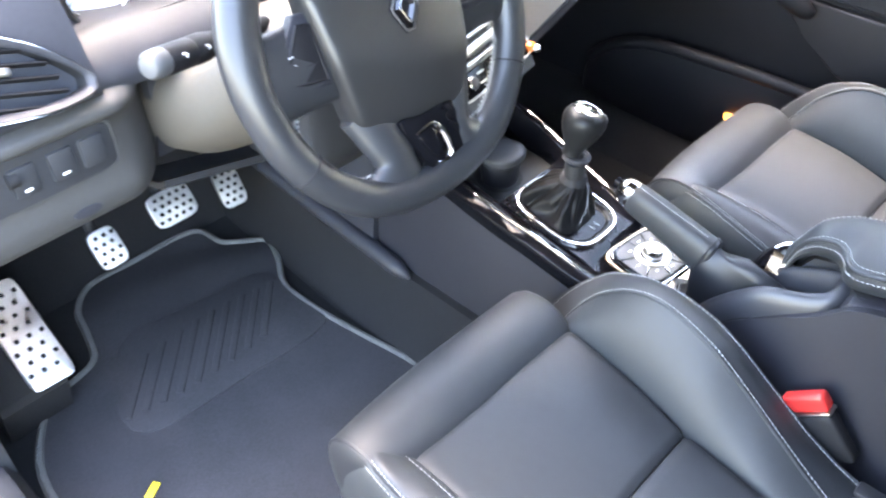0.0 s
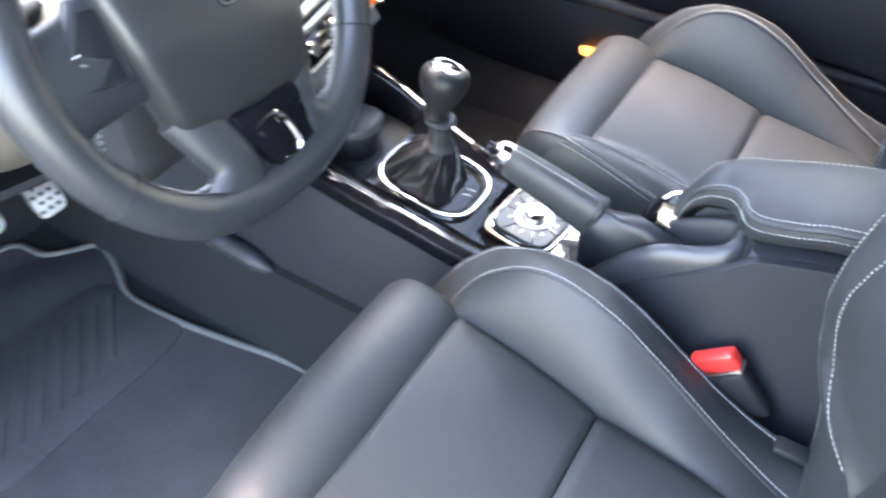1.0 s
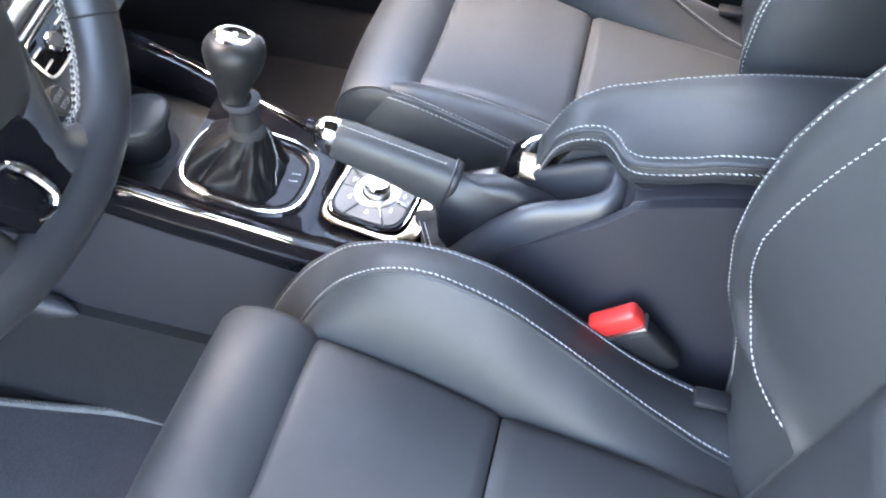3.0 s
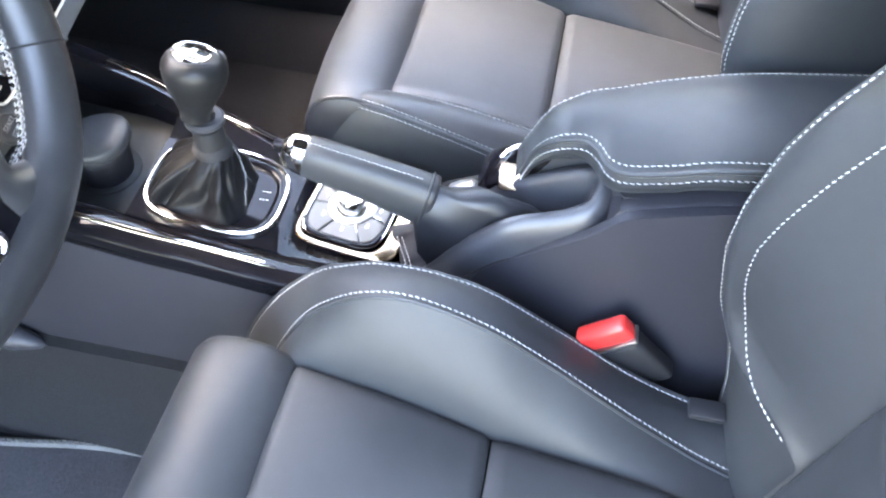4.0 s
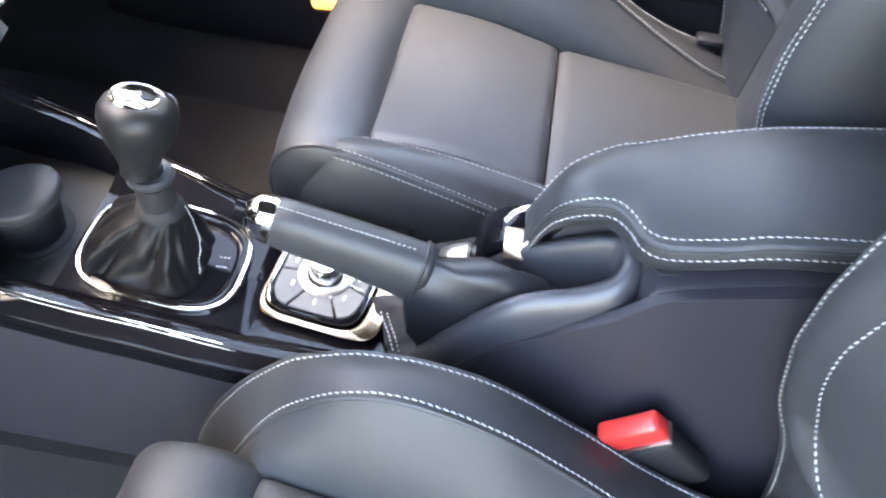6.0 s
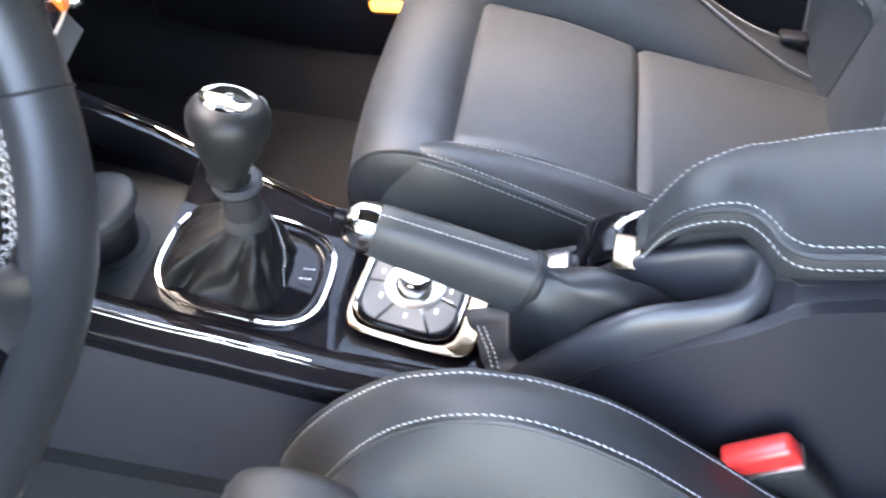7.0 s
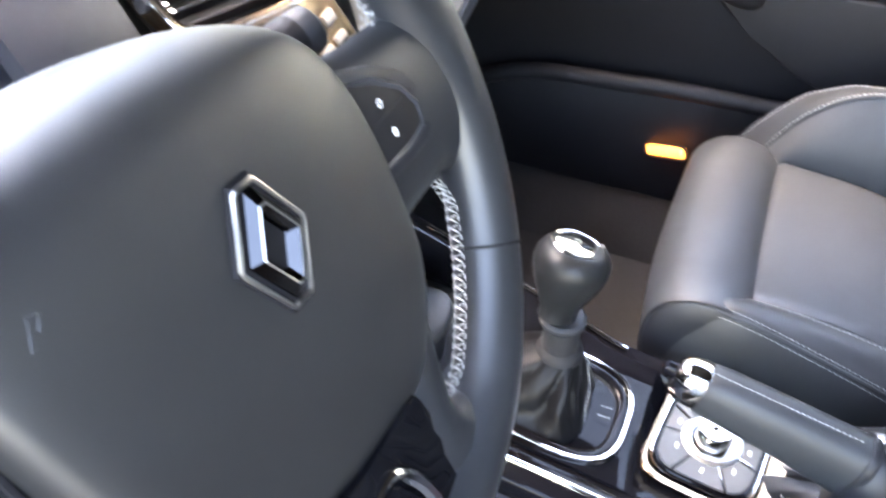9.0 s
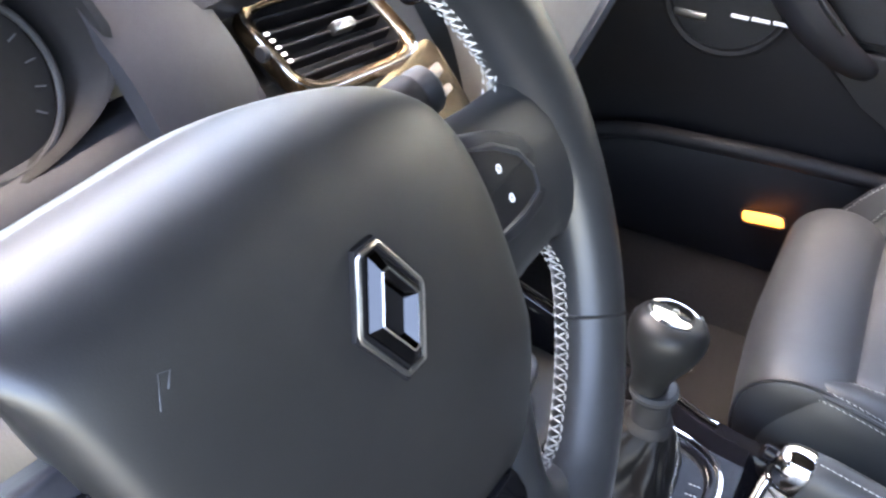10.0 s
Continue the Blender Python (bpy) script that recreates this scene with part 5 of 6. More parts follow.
part("insert_boss", dome([(p.x, p.y) for p in smooth_line([(-0.018, -0.126, 0), (0.004, -0.122, 0), (0.014, -0.132, 0), (0.018, -0.15, 0), (0.016, -0.163, 0), (0.002, -0.162, 0), (-0.01, -0.145, 0)], 4, True)], [(1, 0.004), (0.97, 0.0105), (0.85, 0.0125), (0.3, 0.0135)], WM, (0.004, -0.144)), PIANO, wheel, "raised gloss boss")
# airbag cover
hub_o = smooth_line([(x, v, 0) for x, v in ((0.0, 0.109), (0.05, 0.098), (0.086, 0.079), (0.104, 0.053), (0.11, 0.014), (0.106, -0.03), (0.099, -0.06), (0.091, -0.085), (0.078, -0.107), (0.058, -0.117), (0.02, -0.116), (-0.02, -0.11), (-0.062, -0.099), (-0.085, -0.087), (-0.095, -0.055), (-0.104, -0.01), (-0.109, 0.03), (-0.113, 0.07), (-0.114, 0.096), (-0.1, 0.109), (-0.045, 0.1105))], 5, True)
hub_l = [(p.x, p.y) for p in hub_o]
HUB_RIM = through_points([(0.0, 0.025), (0.6, 0.0249), (0.8, 0.0244), (0.88, 0.0238), (0.94, 0.0223), (0.975, 0.0185), (1.0, 0.01)])
HUB_BROW = through_points([(-0.2, 0.0), (0.0, 0.0), (0.04, 0.0006), (0.06, 0.0016), (0.07, 0.0028), (0.078, 0.0046), (0.083, 0.0066), (0.088, 0.0098), (0.092, 0.0138), (0.096, 0.019), (0.1, 0.0254), (0.105, 0.0345), (0.111, 0.047)])


def hub_face(share, x, v):
    """Height of the cover over the wheel's plane: almost flat, bent down along its upper edge and rounded at its other side."""
    q, r = x * share, 0.01 + (v - 0.01) * share
    side, fall = max(0.0, q - 0.03), max(0.0, -(r + 0.024 + 0.22 * q))
    rim = 0.025 + (HUB_RIM(share) - 0.025) * (1.0 - max(0.0, min(1.0, (r - 0.06) / 0.04)))
    return rim - HUB_BROW(r + 0.12 * max(0.0, q)) - 1.6 * side * side - 0.27 * fall * fall / (fall + 0.012)


cover = []
for share in (0.02, 0.12, 0.25, 0.38, 0.5, 0.6, 0.68, 0.75, 0.81, 0.86, 0.9, 0.935, 0.96, 0.98, 0.992, 1.0):
    cover.append([WM @ Vector((x * share, 0.01 + (v - 0.01) * share, hub_face(share, x, v))) for x, v in hub_l])
for share, drop in ((0.998, 0.008), (0.985, 0.016), (0.96, 0.028)):
    cover.append([WM @ Vector((x * share, 0.01 + (v - 0.01) * share, hub_face(1.0, x, v) - drop)) for x, v in hub_l])
part("airbag_cover", loft(cover), HUB_PLASTIC, wheel, "smooth domed airbag cover", 60)
part("hub_back", dome(oval(0.085, 0.075, 32), [(1.0, -0.075), (1.05, -0.03), (1.0, 0.0)], WM), HARD, wheel)
# diamond emblem as plain bevelled bars
bz = WM @ pose(0.0065, 0.0225, 0.024, 0, 0, -3)
dia = [(-0.0055, 0.026), (0.0055, 0.026), (0.02, 0.0), (0.0055, -0.026), (-0.0055, -0.026), (-0.02, 0.0)]
part("emblem_base", prism([(1.12 * x, 1.1 * y) for x, y in dia], 0.003, bz, 0.0012), DOOR, wheel, "dark hexagonal emblem plate")
part("emblem_frame", tube([bz @ Vector((x, y, 0.003)) for x, y in [Vector(dia[i]).lerp(Vector(dia[(i + 1) % 6]), k) for i in range(6) for k in (0.04, 0.5, 0.96)]], 0.0012, 6, True), SATIN, wheel, "satin emblem edge")
rhomb = [(-0.0025, 0.0245), (0.0025, 0.0245), (0.0165, 0.0), (0.0025, -0.0245), (-0.0025, -0.0245), (-0.0165, 0.0)]
facets = [[bz @ Vector((k * x, k * y, z)) for x, y in rhomb] for k, z in ((1.0, 0.002), (0.97, 0.0042), (0.7, 0.0078), (0.46, 0.0032), (0.4, 0.002))]
for i in range(6):
    j = (i + 1) % 6
    part("emblem_bar", loft([[ring[i], ring[j]] for ring in facets], False, False), FACET, wheel, "faceted chrome bar", 5)
    part("emblem_ridge", tube([facets[2][i], facets[2][j]], 0.00045, 5), SATIN, wheel)


def hub_height(x, v):
    """Height of the cover's face over the wheel's plane."""
    a = math.atan2(v - 0.01, x)
    o = min(hub_l, key=lambda p: abs(math.remainder(math.atan2(p[1] - 0.01, p[0]) - a, 2 * math.pi)))
    return hub_face(math.hypot(x, v - 0.01) / math.hypot(o[0], o[1] - 0.01), o[0], o[1])


for x, v, w in ((-0.081, 0.059, 0.0045), (0.091, 0.05, 0.0035)):
    mark = [(x - w, v - w), (x + w * 0.2, v + w), (x + w, v + w * 0.7), (x + w * 0.2, v - w * 0.2)]
    part("moulded_mark", tube([WM @ Vector((p, q, hub_height(p, q) - 0.0003)) for p, q in mark], 0.0005, 5), HUB_PLASTIC, wheel, "small moulded mark")

# ---- steering column and stalks ----
col = thing("steering_column", (-0.372, 0.16, 0.74), "grey-beige plastic steering column shroud", "steering column")
rings = []
for y, w, zt, zb in ((0.095, 0.06, 0.785, 0.69), (0.11, 0.074, 0.788, 0.675), (0.145, 0.1, 0.783, 0.645), (0.18, 0.13, 0.773, 0.61), (0.22, 0.156, 0.755, 0.572), (0.28, 0.18, 0.722, 0.525), (0.36, 0.186, 0.69, 0.5)):
    zc, h = (zt + zb) / 2, (zt - zb) / 2
    rings.append([(-0.372 + x, y, zc + z) for x, z in oval(w, h, 40, 2.4)])
part("shroud", loft(rings), CLOUD, col)
low_cover = []
for y, xa, xb, zt, zb in ((0.16, -0.4, -0.26, 0.66, 0.54), (0.166, -0.41, -0.25, 0.68, 0.52), (0.2, -0.415, -0.24, 0.68, 0.475), (0.25, -0.42, -0.23, 0.67, 0.46), (0.32, -0.42, -0.22, 0.65, 0.47)):
    low_cover.append([((xa + xb) / 2 + x, y, (zt + zb) / 2 + z) for x, z in oval((xb - xa) / 2, (zt - zb) / 2, 32, 4)])
part("lower_cover", loft(low_cover), HARD, col, "dark grey lower cover of the column")
part("lock_collar", lathe([(0.05, -0.02), (0.056, 0.0), (0.05, 0.03)], (-0.372, 0.09, 0.755), (0, -1, 0.4)), HARD, col)


def stalk(name, a, b, label, tip_mat, body_mat, k=1.0):
    a, b = Vector(a), Vector(b)
    d = (b - a).normalized()
    s = thing(name, a, label, "stalk switch")
    L = (b - a).length
    part("lever", lathe([(0.013 * k, -0.02), (0.0135 * k, L * 0.3), (0.017 * k, L * 0.42), (0.0185 * k, L * 0.5)], a, d), body_mat, s)
    part("collar", lathe([(0.0185 * k, L * 0.5), (0.0205 * k, L * 0.53), (0.0205 * k, L * 0.62), (0.0185 * k, L * 0.65)], a, d), DOOR, s)
    part("twist_ring", lathe([(0.0185 * k, L * 0.65), (0.02 * k, L * 0.67), (0.02 * k, L * 0.86), (0.0185 * k, L * 0.88)], a, d), DOOR, s)
    part("end_cap", lathe([(0.0185 * k, L * 0.88), (0.0195 * k, L * 0.91), (0.0185 * k, L * 0.98), (0.015 * k, L), (0.001 * k, L * 1.01)], a, d), tip_mat, s, "pale end cap" if tip_mat is GREY else "")
    for share in (0.55, 0.75):
        part("print_mark", tube([a + d * (L * share) + Vector((0, -0.0195, 0.0075)) * k + Vector((0.003 * math.cos(t), 0, 0.003 * math.sin(t))) for t in steps(0, 2 * math.pi, 10)[:-1]], 0.0006, 5, True), WHITE, s, "white printed mark")
    return s


stalk("light_stalk", (-0.47, 0.165, 0.762), (-0.634, 0.11, 0.799), "black light switch stalk with a pale end cap", GREY, DOOR, 0.78)
stalk("wiper_stalk", (-0.29, 0.15, 0.765), (-0.182, 0.12, 0.784), "black wiper stalk with white printed marks", HARD, GREY, 0.78)

# ---- dashboard ----
dash = thing("dashboard", (-0.05, 0.45, 0.6), "dark grey moulded dashboard with a lighter lower half", "dashboard")


def pad_strip(prof, x0, x1, n=20, bow=0.0):
    """A padded strip of dashboard: one profile in y and z, drawn across from x0 to x1."""
    line = smooth_line([(0, y, z) for y, z in prof], 5)
    return sheet(lambda x, i: (x, line[int(i)].y + bow * (x - x0) / (x1 - x0), line[int(i)].z), steps(x0, x1, n), range(len(line)), (0, 0.01, -0.02))


part("upper_pad", pad_strip([(0.262, 0.70), (0.25, 0.715), (0.262, 0.745), (0.295, 0.81), (0.34, 0.85), (0.43, 0.875), (0.7, 0.84), (0.97, 0.75)], -0.9, -0.628), SOFT, dash, "soft dark grained upper pad")
part("upper_pad", pad_strip([(0.33, 0.778), (0.345, 0.80), (0.38, 0.83), (0.45, 0.855), (0.7, 0.83), (0.97, 0.75)], -0.215, 0.74, 24), SOFT, dash, "soft dark grained upper pad")
part("upper_pad", pad_strip([(0.39, 0.875), (0.43, 0.885), (0.5, 0.87), (0.7, 0.835), (0.97, 0.75)], -0.628, -0.215), SOFT, dash, "soft dark grained upper pad")
wing = smooth_line([(0, 0.30, 0.64), (0, 0.283, 0.67), (0, 0.285, 0.71), (0, 0.305, 0.76), (0, 0.335, 0.80), (0, 0.37, 0.84), (0, 0.42, 0.875), (0, 0.5, 0.872)], 5)
part("binnacle_wing", sheet(lambda k, i: (-0.236 + 0.098 * k, wing[int(i)].y - 0.018 * math.sin(math.pi * (0.15 + 0.7 * k)) + 0.012, wing[int(i)].z - 0.018 * k), steps(0, 1, 14), range(len(wing)), (0, 0.02, 0)), SOFT, dash, "smooth dark pad beside the dials")
low = smooth_line([(0, 0.40, 0.545), (0, 0.30, 0.535), (0, 0.262, 0.548), (0, 0.25, 0.575), (0, 0.252, 0.605), (0, 0.258, 0.655), (0, 0.252, 0.675), (0, 0.24, 0.687), (0, 0.242, 0.70), (0, 0.27, 0.712)], 4)
part("lower_panel", sheet(lambda x, i: (x, low[int(i)].y + 0.1 * max(0, (x + 0.63) / 0.09) ** 2, low[int(i)].z), steps(-0.9, -0.54, 30), range(len(low)), (0, 0.02, 0)), LOWER, dash, "grey lower panel on the driver's side")
part("column_pad", sheet(lambda x, k: (x, 0.262 + 0.055 * k ** 1.5 + 0.16 * max(0.0, x + 0.6) ** 2 - 0.012 * math.sin(math.pi * k), 0.698 + 0.058 * k - 0.03 * max(0.0, x + 0.6)), steps(-0.632, -0.44, 14), steps(0, 1, 10), (0, 0.02, 0)), SOFT, dash, "smooth pad between the vent and the column")
part("column_pad", sheet(lambda x, k: (x, 0.312 + 0.06 * k, 0.752 + 0.012 * k - 0.012 * (x + 0.63) + 0.02 * max(0.0, -0.55 - x) / 0.08 * k), steps(-0.634, -0.46, 12), steps(0, 1, 6), (0, 0, -0.02)), SOFT, dash, "smooth pad under the dials")
base_line = smooth_line([(0, 0.345, 0.735), (0, 0.325, 0.727), (0, 0.31, 0.71), (0, 0.305, 0.66), (0, 0.31, 0.6), (0, 0.33, 0.54)], 4)
part("binnacle_base", sheet(lambda x, i: (x, base_line[int(i)].y - 0.02 * max(0.0, (x + 0.3) / 0.16), base_line[int(i)].z), steps(-0.55, -0.14, 16), range(len(base_line)), (0, 0.02, 0)), SOFT, dash, "smooth dark pad under the dials")
part("knee_panel", sheet(lambda x, k: (x, 0.3 + 0.1 * k - 0.02 * math.sin(math.pi * k), 0.522 - 0.042 * (x + 0.56) / 0.18 - 0.035 * k), steps(-0.565, -0.33, 12), steps(0, 1, 6), (0, 0, -0.012)), HARD, dash, "dark panel under the column")
part("switch_panel", prism(oval(0.1, 0.032, 32, 7), 0.008, pose(-0.735, 0.256, 0.648, 88, 0, 0), 0.002), HARD, dash, "recessed switch panel")
part("panel_edge", tube([(-0.735 + x, 0.25, 0.648 + z) for x, z in oval(0.102, 0.034, 40, 7)], 0.0022, 6, True), LOWER, dash)
for i, x in enumerate((-0.8, -0.745, -0.70, -0.662)):
    sw = part("switch", box((0.03, 0.008, 0.038), pose(x, 0.248, 0.649, -2), 0.003, 2), HARD, dash, "black rocker switch")
    if i < 3:
        part("print_mark", box((0.009, 0.001, 0.0028), pose(x, 0.2436, 0.638, -2), 0.0004, 1), WHITE, sw, "white printed mark")
part("roller", lathe([(0.009, -0.006), (0.009, 0.006)], (-0.757, 0.247, 0.656), (1, 0, 0), 16), RUBBER, dash)
part("thumb_notch", dome(oval(0.02, 0.008, 20), [(1, 0), (0.9, 0.004), (0.3, 0.005)], pose(-0.69, 0.253, 0.572, 90)), SOFT, dash)
# cluster
clu = thing("instrument_cluster", (-0.42, 0.39, 0.74), "dark instrument cluster with chrome-ringed dials", "instrument cluster")
bowl = []
for k, y in ((0.2, 0.41), (0.84, 0.408), (0.93, 0.39), (0.98, 0.35), (1.01, 0.331), (1.035, 0.328), (1.05, 0.34), (1.05, 0.42)):
    bowl.append([(-0.42 + x * k, y + 0.05 * max(0, z) / 0.08, 0.797 + z * k) for x, z in oval(0.185, 0.07, 48, 3)])
part("hood", loft(bowl, True, False), DOOR, clu, "dark hooded surround of the dials")
for cx, r, mt in ((-0.56, 0.054, DIAL_LIGHT), (-0.425, 0.06, DIAL), (-0.315, 0.056, DIAL)):
    gm = pose(cx, 0.362, 0.8 if cx < -0.5 else 0.782, 68)
    g = part("dial", dome(oval(r, r, 40), [(1, -0.02), (1, 0.0), (0.3, 0.001)], gm), mt, clu, "round dial face")
    part("dial_ring", tube([gm @ Vector((r * 1.03 * math.cos(t), r * 1.03 * math.sin(t), 0.004)) for t in steps(0, 2 * math.pi, 48)[:-1]], 0.0026, 8, True), CHROME if mt is DIAL_LIGHT else HARD, g, "metal dial ring")
    for t in steps(-40, 220, 13):
        a = radians(t)
        part("tick", box((0.007, 0.0012, 0.0008), gm @ pose(r * 0.84 * math.cos(a), r * 0.84 * math.sin(a), 0.0014, 0, 0, t)), SLATE, g)
    part("needle", box((r * 0.8, 0.0018, 0.0015), gm @ pose(-r * 0.28, -r * 0.25, 0.004, 0, 0, 42)), ORANGE, g)
    part("needle_hub", lathe([(0.008, 0.0), (0.008, 0.006), (0.003, 0.008)], gm.translation, gm.to_3x3() @ Vector((0, 0, 1)), 20), RUBBER, g)


def air_vent(name, m, w, h, slats, frame_mat, label, point=0.0):
    """A vent: a rounded frame, a dark shaft, slats and a thumb tab."""
    v = thing(name, m.translation, label, "air vent")
    ring_ = [(x, y * (1 - point * ((x / w + 0.5) ** 3)) - 0.3 * h * point * (x / w + 0.5) ** 2) for x, y in oval(w / 2, h / 2, 56, 5)]
    rr = []
    for s, z in ((1.24, -0.012), (1.25, 0.0), (1.2, 0.006), (1.06, 0.003), (1.0, -0.002), (0.98, -0.012)):
        rr.append([m @ Vector((x + math.copysign(abs(w / 2) * (s - 1), x) * (h / w if abs(x) > 0 else 0), y * s, z)) for x, y in ring_])
    part("vent_frame", loft(rr, True, False), frame_mat, v, "polished vent frame")
    part("frame_edge", tube([m @ Vector((x + math.copysign(w / 2 * 0.235, x) * (h / w), y * 1.235, 0.003)) for x, y in ring_], 0.0009, 6, True), CHROME, v, "bright chrome edge")
    part("shaft", loft([[m @ Vector((x * k, y * k, z)) for x, y in ring_] for k, z in ((1.0, -0.002), (0.94, -0.03), (0.5, -0.036), (0.02, -0.036))], True, False), RUBBER, v)
    for i in range(slats):
        y = h * ((i + 0.5) / slats - 0.5) * 0.92
        ww = w * (1 - 0.28 * point * (y / h + 0.5)) * (0.96 - 0.1 * abs(2 * (i + 0.5) / slats - 1) ** 3)
        part("slat", box((ww, 0.012, 0.003), m @ pose((ww - w * 0.96) / 2 * (1 if point else 0), y - 0.1 * h * point, -0.006, 84, 0, -4 * point), 0.001, 1), DOOR, v, "thin slat")
    part("thumb_tab", box((0.026, 0.01, 0.012), m @ pose(w * 0.08, 0, 0.002, 10), 0.003, 2), SATIN, v, "pale thumb tab")
    wh = part("thumb_wheel", lathe([(0.006, -0.003), (0.0068, 0.0), (0.006, 0.003)], m @ Vector((-w / 2 - 0.012, 0, -0.001)), m.to_3x3() @ Vector((1, 0, 0)), 20), HARD, v)
    for i in range(5):
        part("print_bar", box((0.0045, 0.0028, 0.0008), m @ pose(-w / 2 - 0.003, -0.018 + 0.007 * i, 0.0075)), WHITE, v, "white printed bar")
    return v


vent_x = Vector((0.155, -0.008, -0.023)).normalized()
vent_z = vent_x.cross(Vector((-0.019, 0.08, 0.057))).normalized()
vent_pose = Matrix.Translation((-0.037, 0.306, 0.724)) @ Matrix((vent_x, vent_z.cross(vent_x), vent_z)).transposed().to_4x4()
air_vent("centre_vent", vent_pose, 0.138, 0.08, 5, BRONZE, "centre air vent with thin slats in a polished frame")
air_vent("side_vent", pose(-0.742, 0.262, 0.774, 56, 10, -10), 0.2, 0.085, 5, SOFT, "driver's side air vent with thin slats in a polished frame", 0.75)

# ---- centre stack ----
stack = thing("centre_stack", (0.0, 0.26, 0.42), "grey centre stack with silver bars and small knobs", "centre stack")


def stack_pose(x, z, out=0.0, roll=0):
    return pose(x, 0.18 + (z - 0.5) * 0.63 + 0.167 * x, z, 58, 0, 9.5) @ pose(0, 0, out, 0, 0, roll)


def stack_at(x, z, d=0.0):
    return (x, 0.18 + (z - 0.5) * 0.63 + 0.167 * x + d, z)


stack_axis = stack_pose(0, 0.5).to_3x3() @ Vector((0, 0, 1))
body_rings = []
for z in (0.40, 0.43, 0.47, 0.6, 0.69, 0.705):
    zz, d = max(z, 0.47), 0.02 + (0.05 if z < 0.45 else 0.0) + (0.008 if z > 0.7 else 0)
    body_rings.append([(x, stack_at(x, zz, d - 0.012 * (1 if abs(x) < 0.12 else 0))[1], z) for x in (-0.15, -0.135, -0.06, 0.0, 0.06, 0.118, 0.128)] + [(0.135, stack_at(0.128, zz, 0.14)[1], z), (-0.15, stack_at(-0.15, zz, 0.2)[1], z)])
part("stack_body", loft(body_rings), LOWER, stack, "dark warm grey plastic stack body")
part("radio_panel", prism(oval(0.112, 0.05, 40, 8), 0.006, stack_pose(0.0, 0.625, -0.004), 0.002), BRONZE, stack, "bronze-tinted radio panel")
for i in range(6):
    part("radio_key", box((0.022, 0.012, 0.006), stack_pose(-0.08 + 0.032 * i, 0.64, 0.003), 0.002, 2), FASCIA, stack)
    part("radio_key", box((0.022, 0.008, 0.006), stack_pose(-0.08 + 0.032 * i, 0.622, 0.003), 0.002, 2), FASCIA, stack)
for z, mt, h in ((0.59, SATIN, 0.01), (0.571, SATIN, 0.005), (0.554, SATIN, 0.015), (0.538, SATIN, 0.006)):
    part("silver_bar", box((0.215, h, 0.008), stack_pose(0.0, z, 0.002), 0.002, 2), mt, stack, "silver bar")
part("climate_panel", prism(oval(0.11, 0.021, 40, 8), 0.006, stack_pose(0.0, 0.514, -0.004), 0.002), PIANO, stack, "gloss black climate panel")
part("panel_trim", tube([stack_pose(0, 0.514) @ Vector((x, y, 0.003)) for x, y in oval(0.112, 0.0225, 48, 8)], 0.0016, 6, True), SATIN, stack, "thin silver edge")
for x in (-0.068, 0.068, 0.0):
    kn = part("climate_knob", lathe([(0.0105, 0.0), (0.01, 0.006), (0.0085, 0.008), (0.002, 0.0085)], stack_pose(x, 0.514, 0.002).translation, stack_axis, 28), HARD, stack, "round climate knob")
    part("knob_ring", lathe([(0.0112, 0.0), (0.0122, 0.003), (0.0112, 0.0045)], stack_pose(x, 0.514, 0.002).translation, stack_axis, 28), CHROME, kn)
for x, z in ((-0.098, 0.521), (-0.098, 0.507), (-0.04, 0.521), (-0.04, 0.507), (0.03, 0.52)):
    part("silver_bar", box((0.018, 0.0022, 0.003), stack_pose(x, z, 0.003), 0.0005, 1), SATIN, stack, "silver bar")
sb = part("start_button", lathe([(0.0165, 0.0), (0.0165, 0.005), (0.015, 0.008), (0.003, 0.0075)], stack_pose(-0.122, 0.483, -0.003).translation, stack_axis, 32), RUBBER, stack, "round start button")


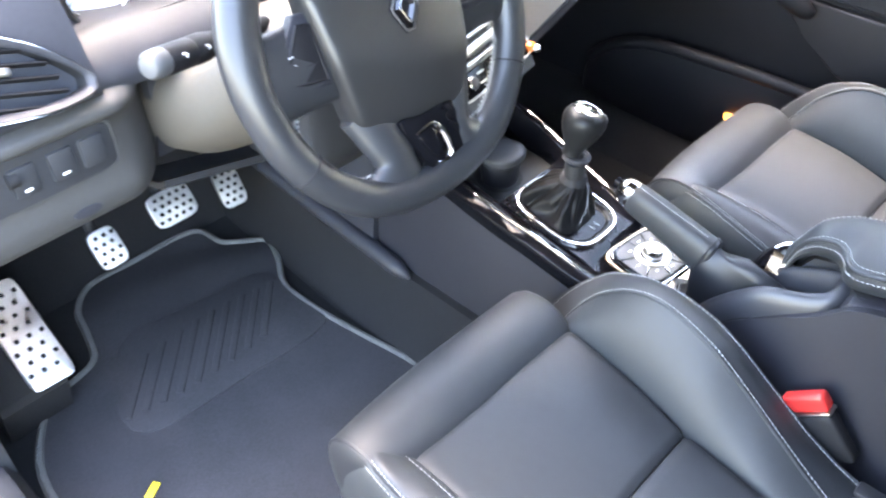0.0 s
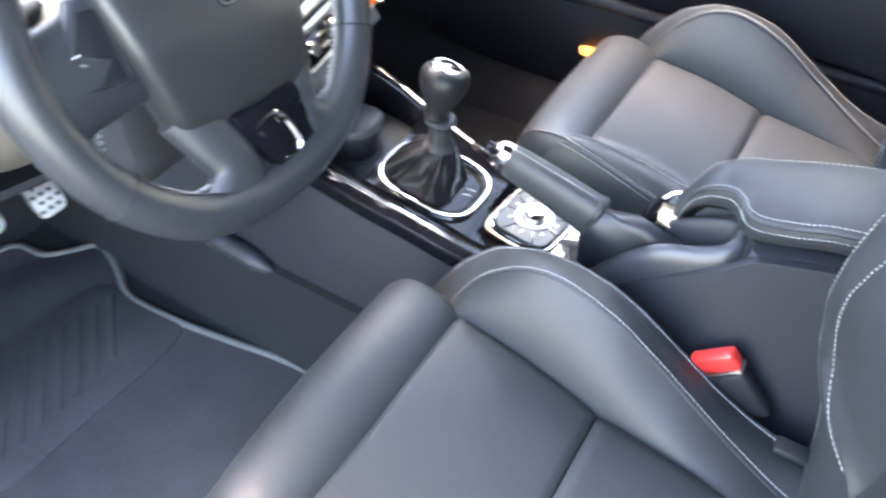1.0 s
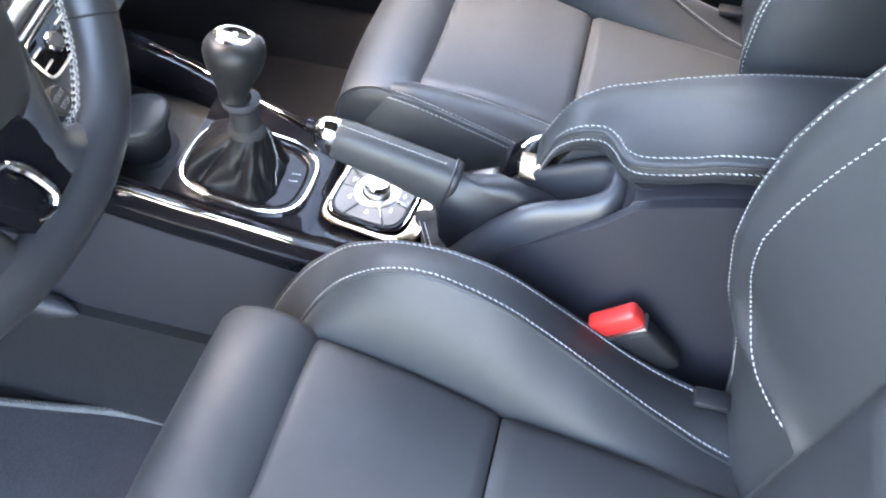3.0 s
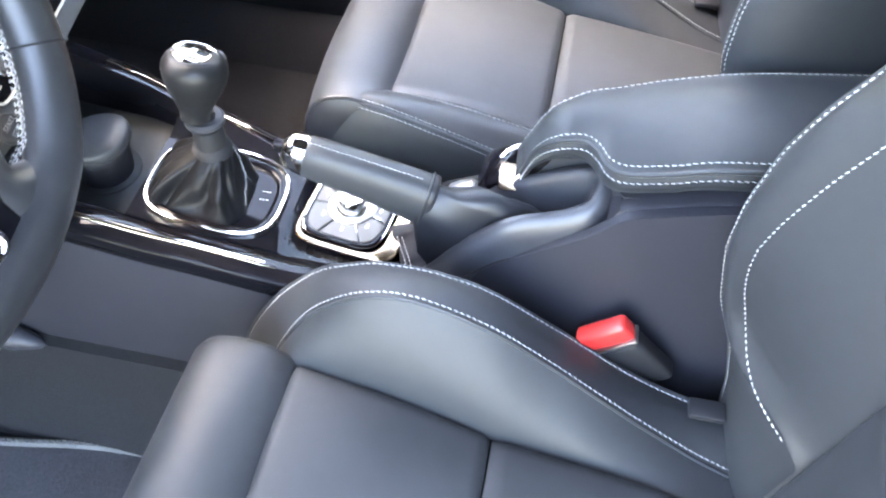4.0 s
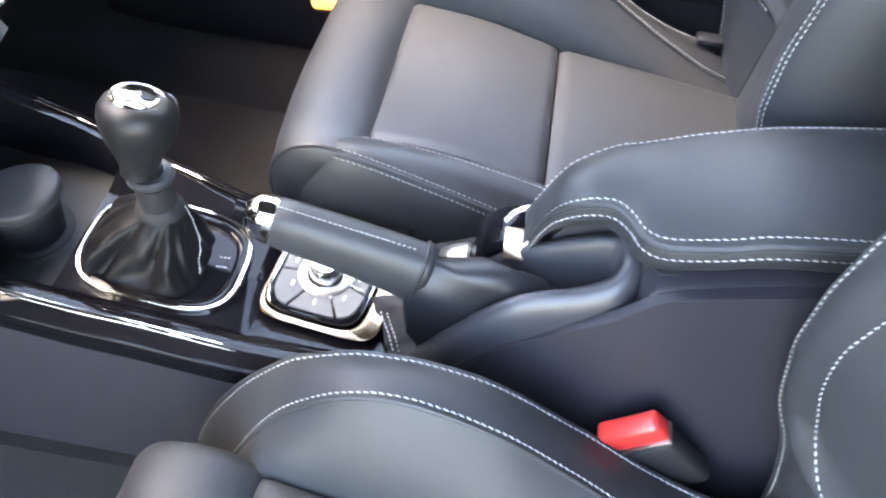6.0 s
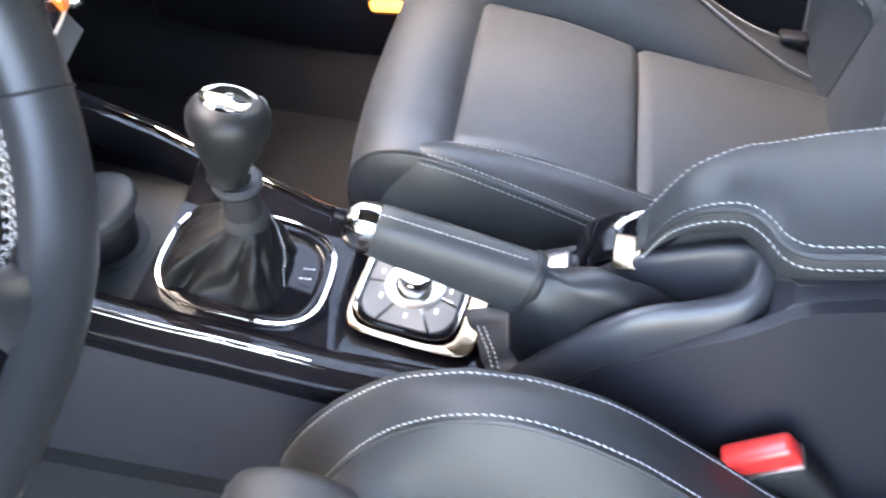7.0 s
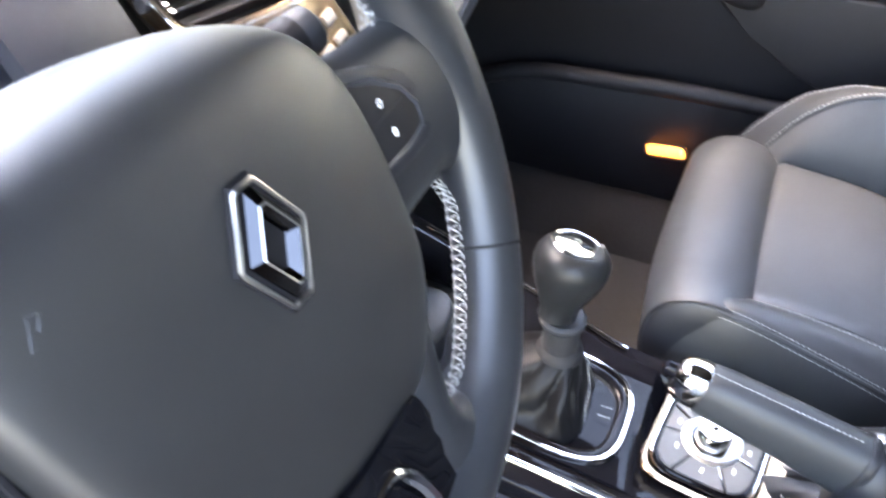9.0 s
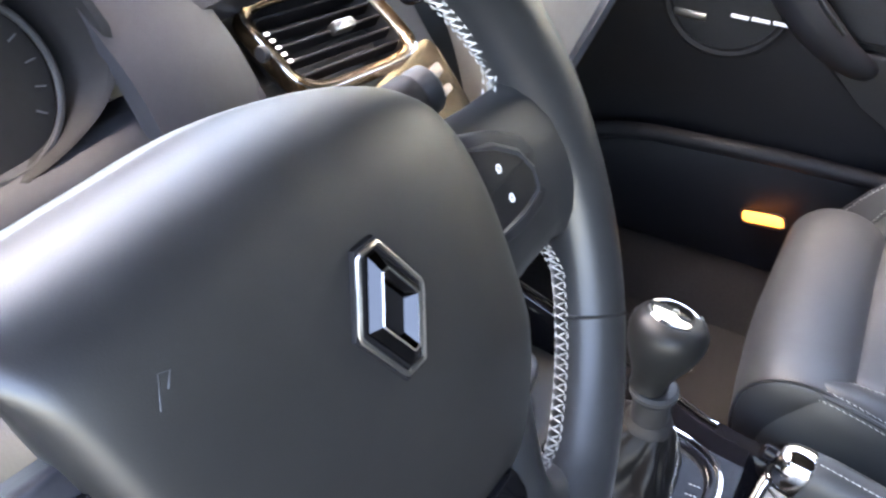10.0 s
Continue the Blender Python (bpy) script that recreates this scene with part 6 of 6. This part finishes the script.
def words(text, size, m, parent, mat_):
    cu = bpy.data.curves.new("words", "FONT")
    cu.body, cu.size, cu.extrude, cu.align_x, cu.align_y = text, size * UNIT, 0.0003, "CENTER", "CENTER"
    tmp = bpy.data.objects.new("words", cu)
    scene.collection.objects.link(tmp)
    me = bpy.data.meshes.new_from_object(tmp.evaluated_get(bpy.context.evaluated_depsgraph_get()))
    bpy.data.objects.remove(tmp)
    me.materials.append(mat_)
    ob = new("lettering", me)
    ob.parent = parent
    mm = m.copy()
    mm.translation = m.translation * UNIT - top_of(parent).location
    ob.matrix_local = mm
    return tagged(ob, "white printed letters")


words("START", 0.0075, stack_pose(-0.122, 0.487, 0.0055), sb, GREY)
words("STOP", 0.0075, stack_pose(-0.122, 0.4785, 0.0055), sb, GREY)
part("power_socket", box((0.02, 0.02, 0.016), pose(0.112, 0.203, 0.503, 0, 0, 10), 0.003, 2), ORANGE, stack, "small orange socket flap")
part("socket_pin", lathe([(0.007, 0.0), (0.008, 0.006), (0.005, 0.012), (0.001, 0.013)], (0.122, 0.196, 0.498), (0.4, -1, 0.3), 20), CHROME, stack, "small chrome ball end")
part("hazard_panel", prism(oval(0.05, 0.024, 32, 5), 0.006, pose(0.07, 0.285, 0.742, 47, 4, 0), 0.002), PIANO, stack)
words("AIRBAG", 0.008, pose(0.066, 0.276, 0.738, 47, 4, 0), stack, WHITE)

# ---- passenger's dashboard ----
glove = thing("glove_box", (0.42, 0.35, 0.5), "grey-beige lower dashboard with a glove box lid", "glove box")
def glove_face(x, k):
    z0 = 0.45 + 0.17 * max(0, (x - 0.15) / 0.5)
    z = z0 + (0.72 - z0) * k
    return (x, 0.255 + 0.05 * k - 0.02 * math.sin(math.pi * k) + 0.02 * (x - 0.15), z)


part("fascia", sheet(glove_face, steps(0.155, 0.7, 16), steps(0, 1, 14), (0, 0.03, 0)), FASCIA, glove, "warm grey painted fascia")
part("fascia_strip", tube([Vector(glove_face(x, 0.72)) + Vector((0, -0.002, 0)) for x in steps(0.16, 0.7, 14)], 0.004, 8), CHROME, glove, "thin chrome strip")
part("underside", sheet(lambda x, k: (x, 0.25 + 0.5 * k, 0.444 + 0.17 * max(0, (x - 0.15) / 0.5) - 0.02 * k), steps(0.155, 0.7, 8), steps(0, 1, 6), (0, 0, 0.02)), HARD, glove)
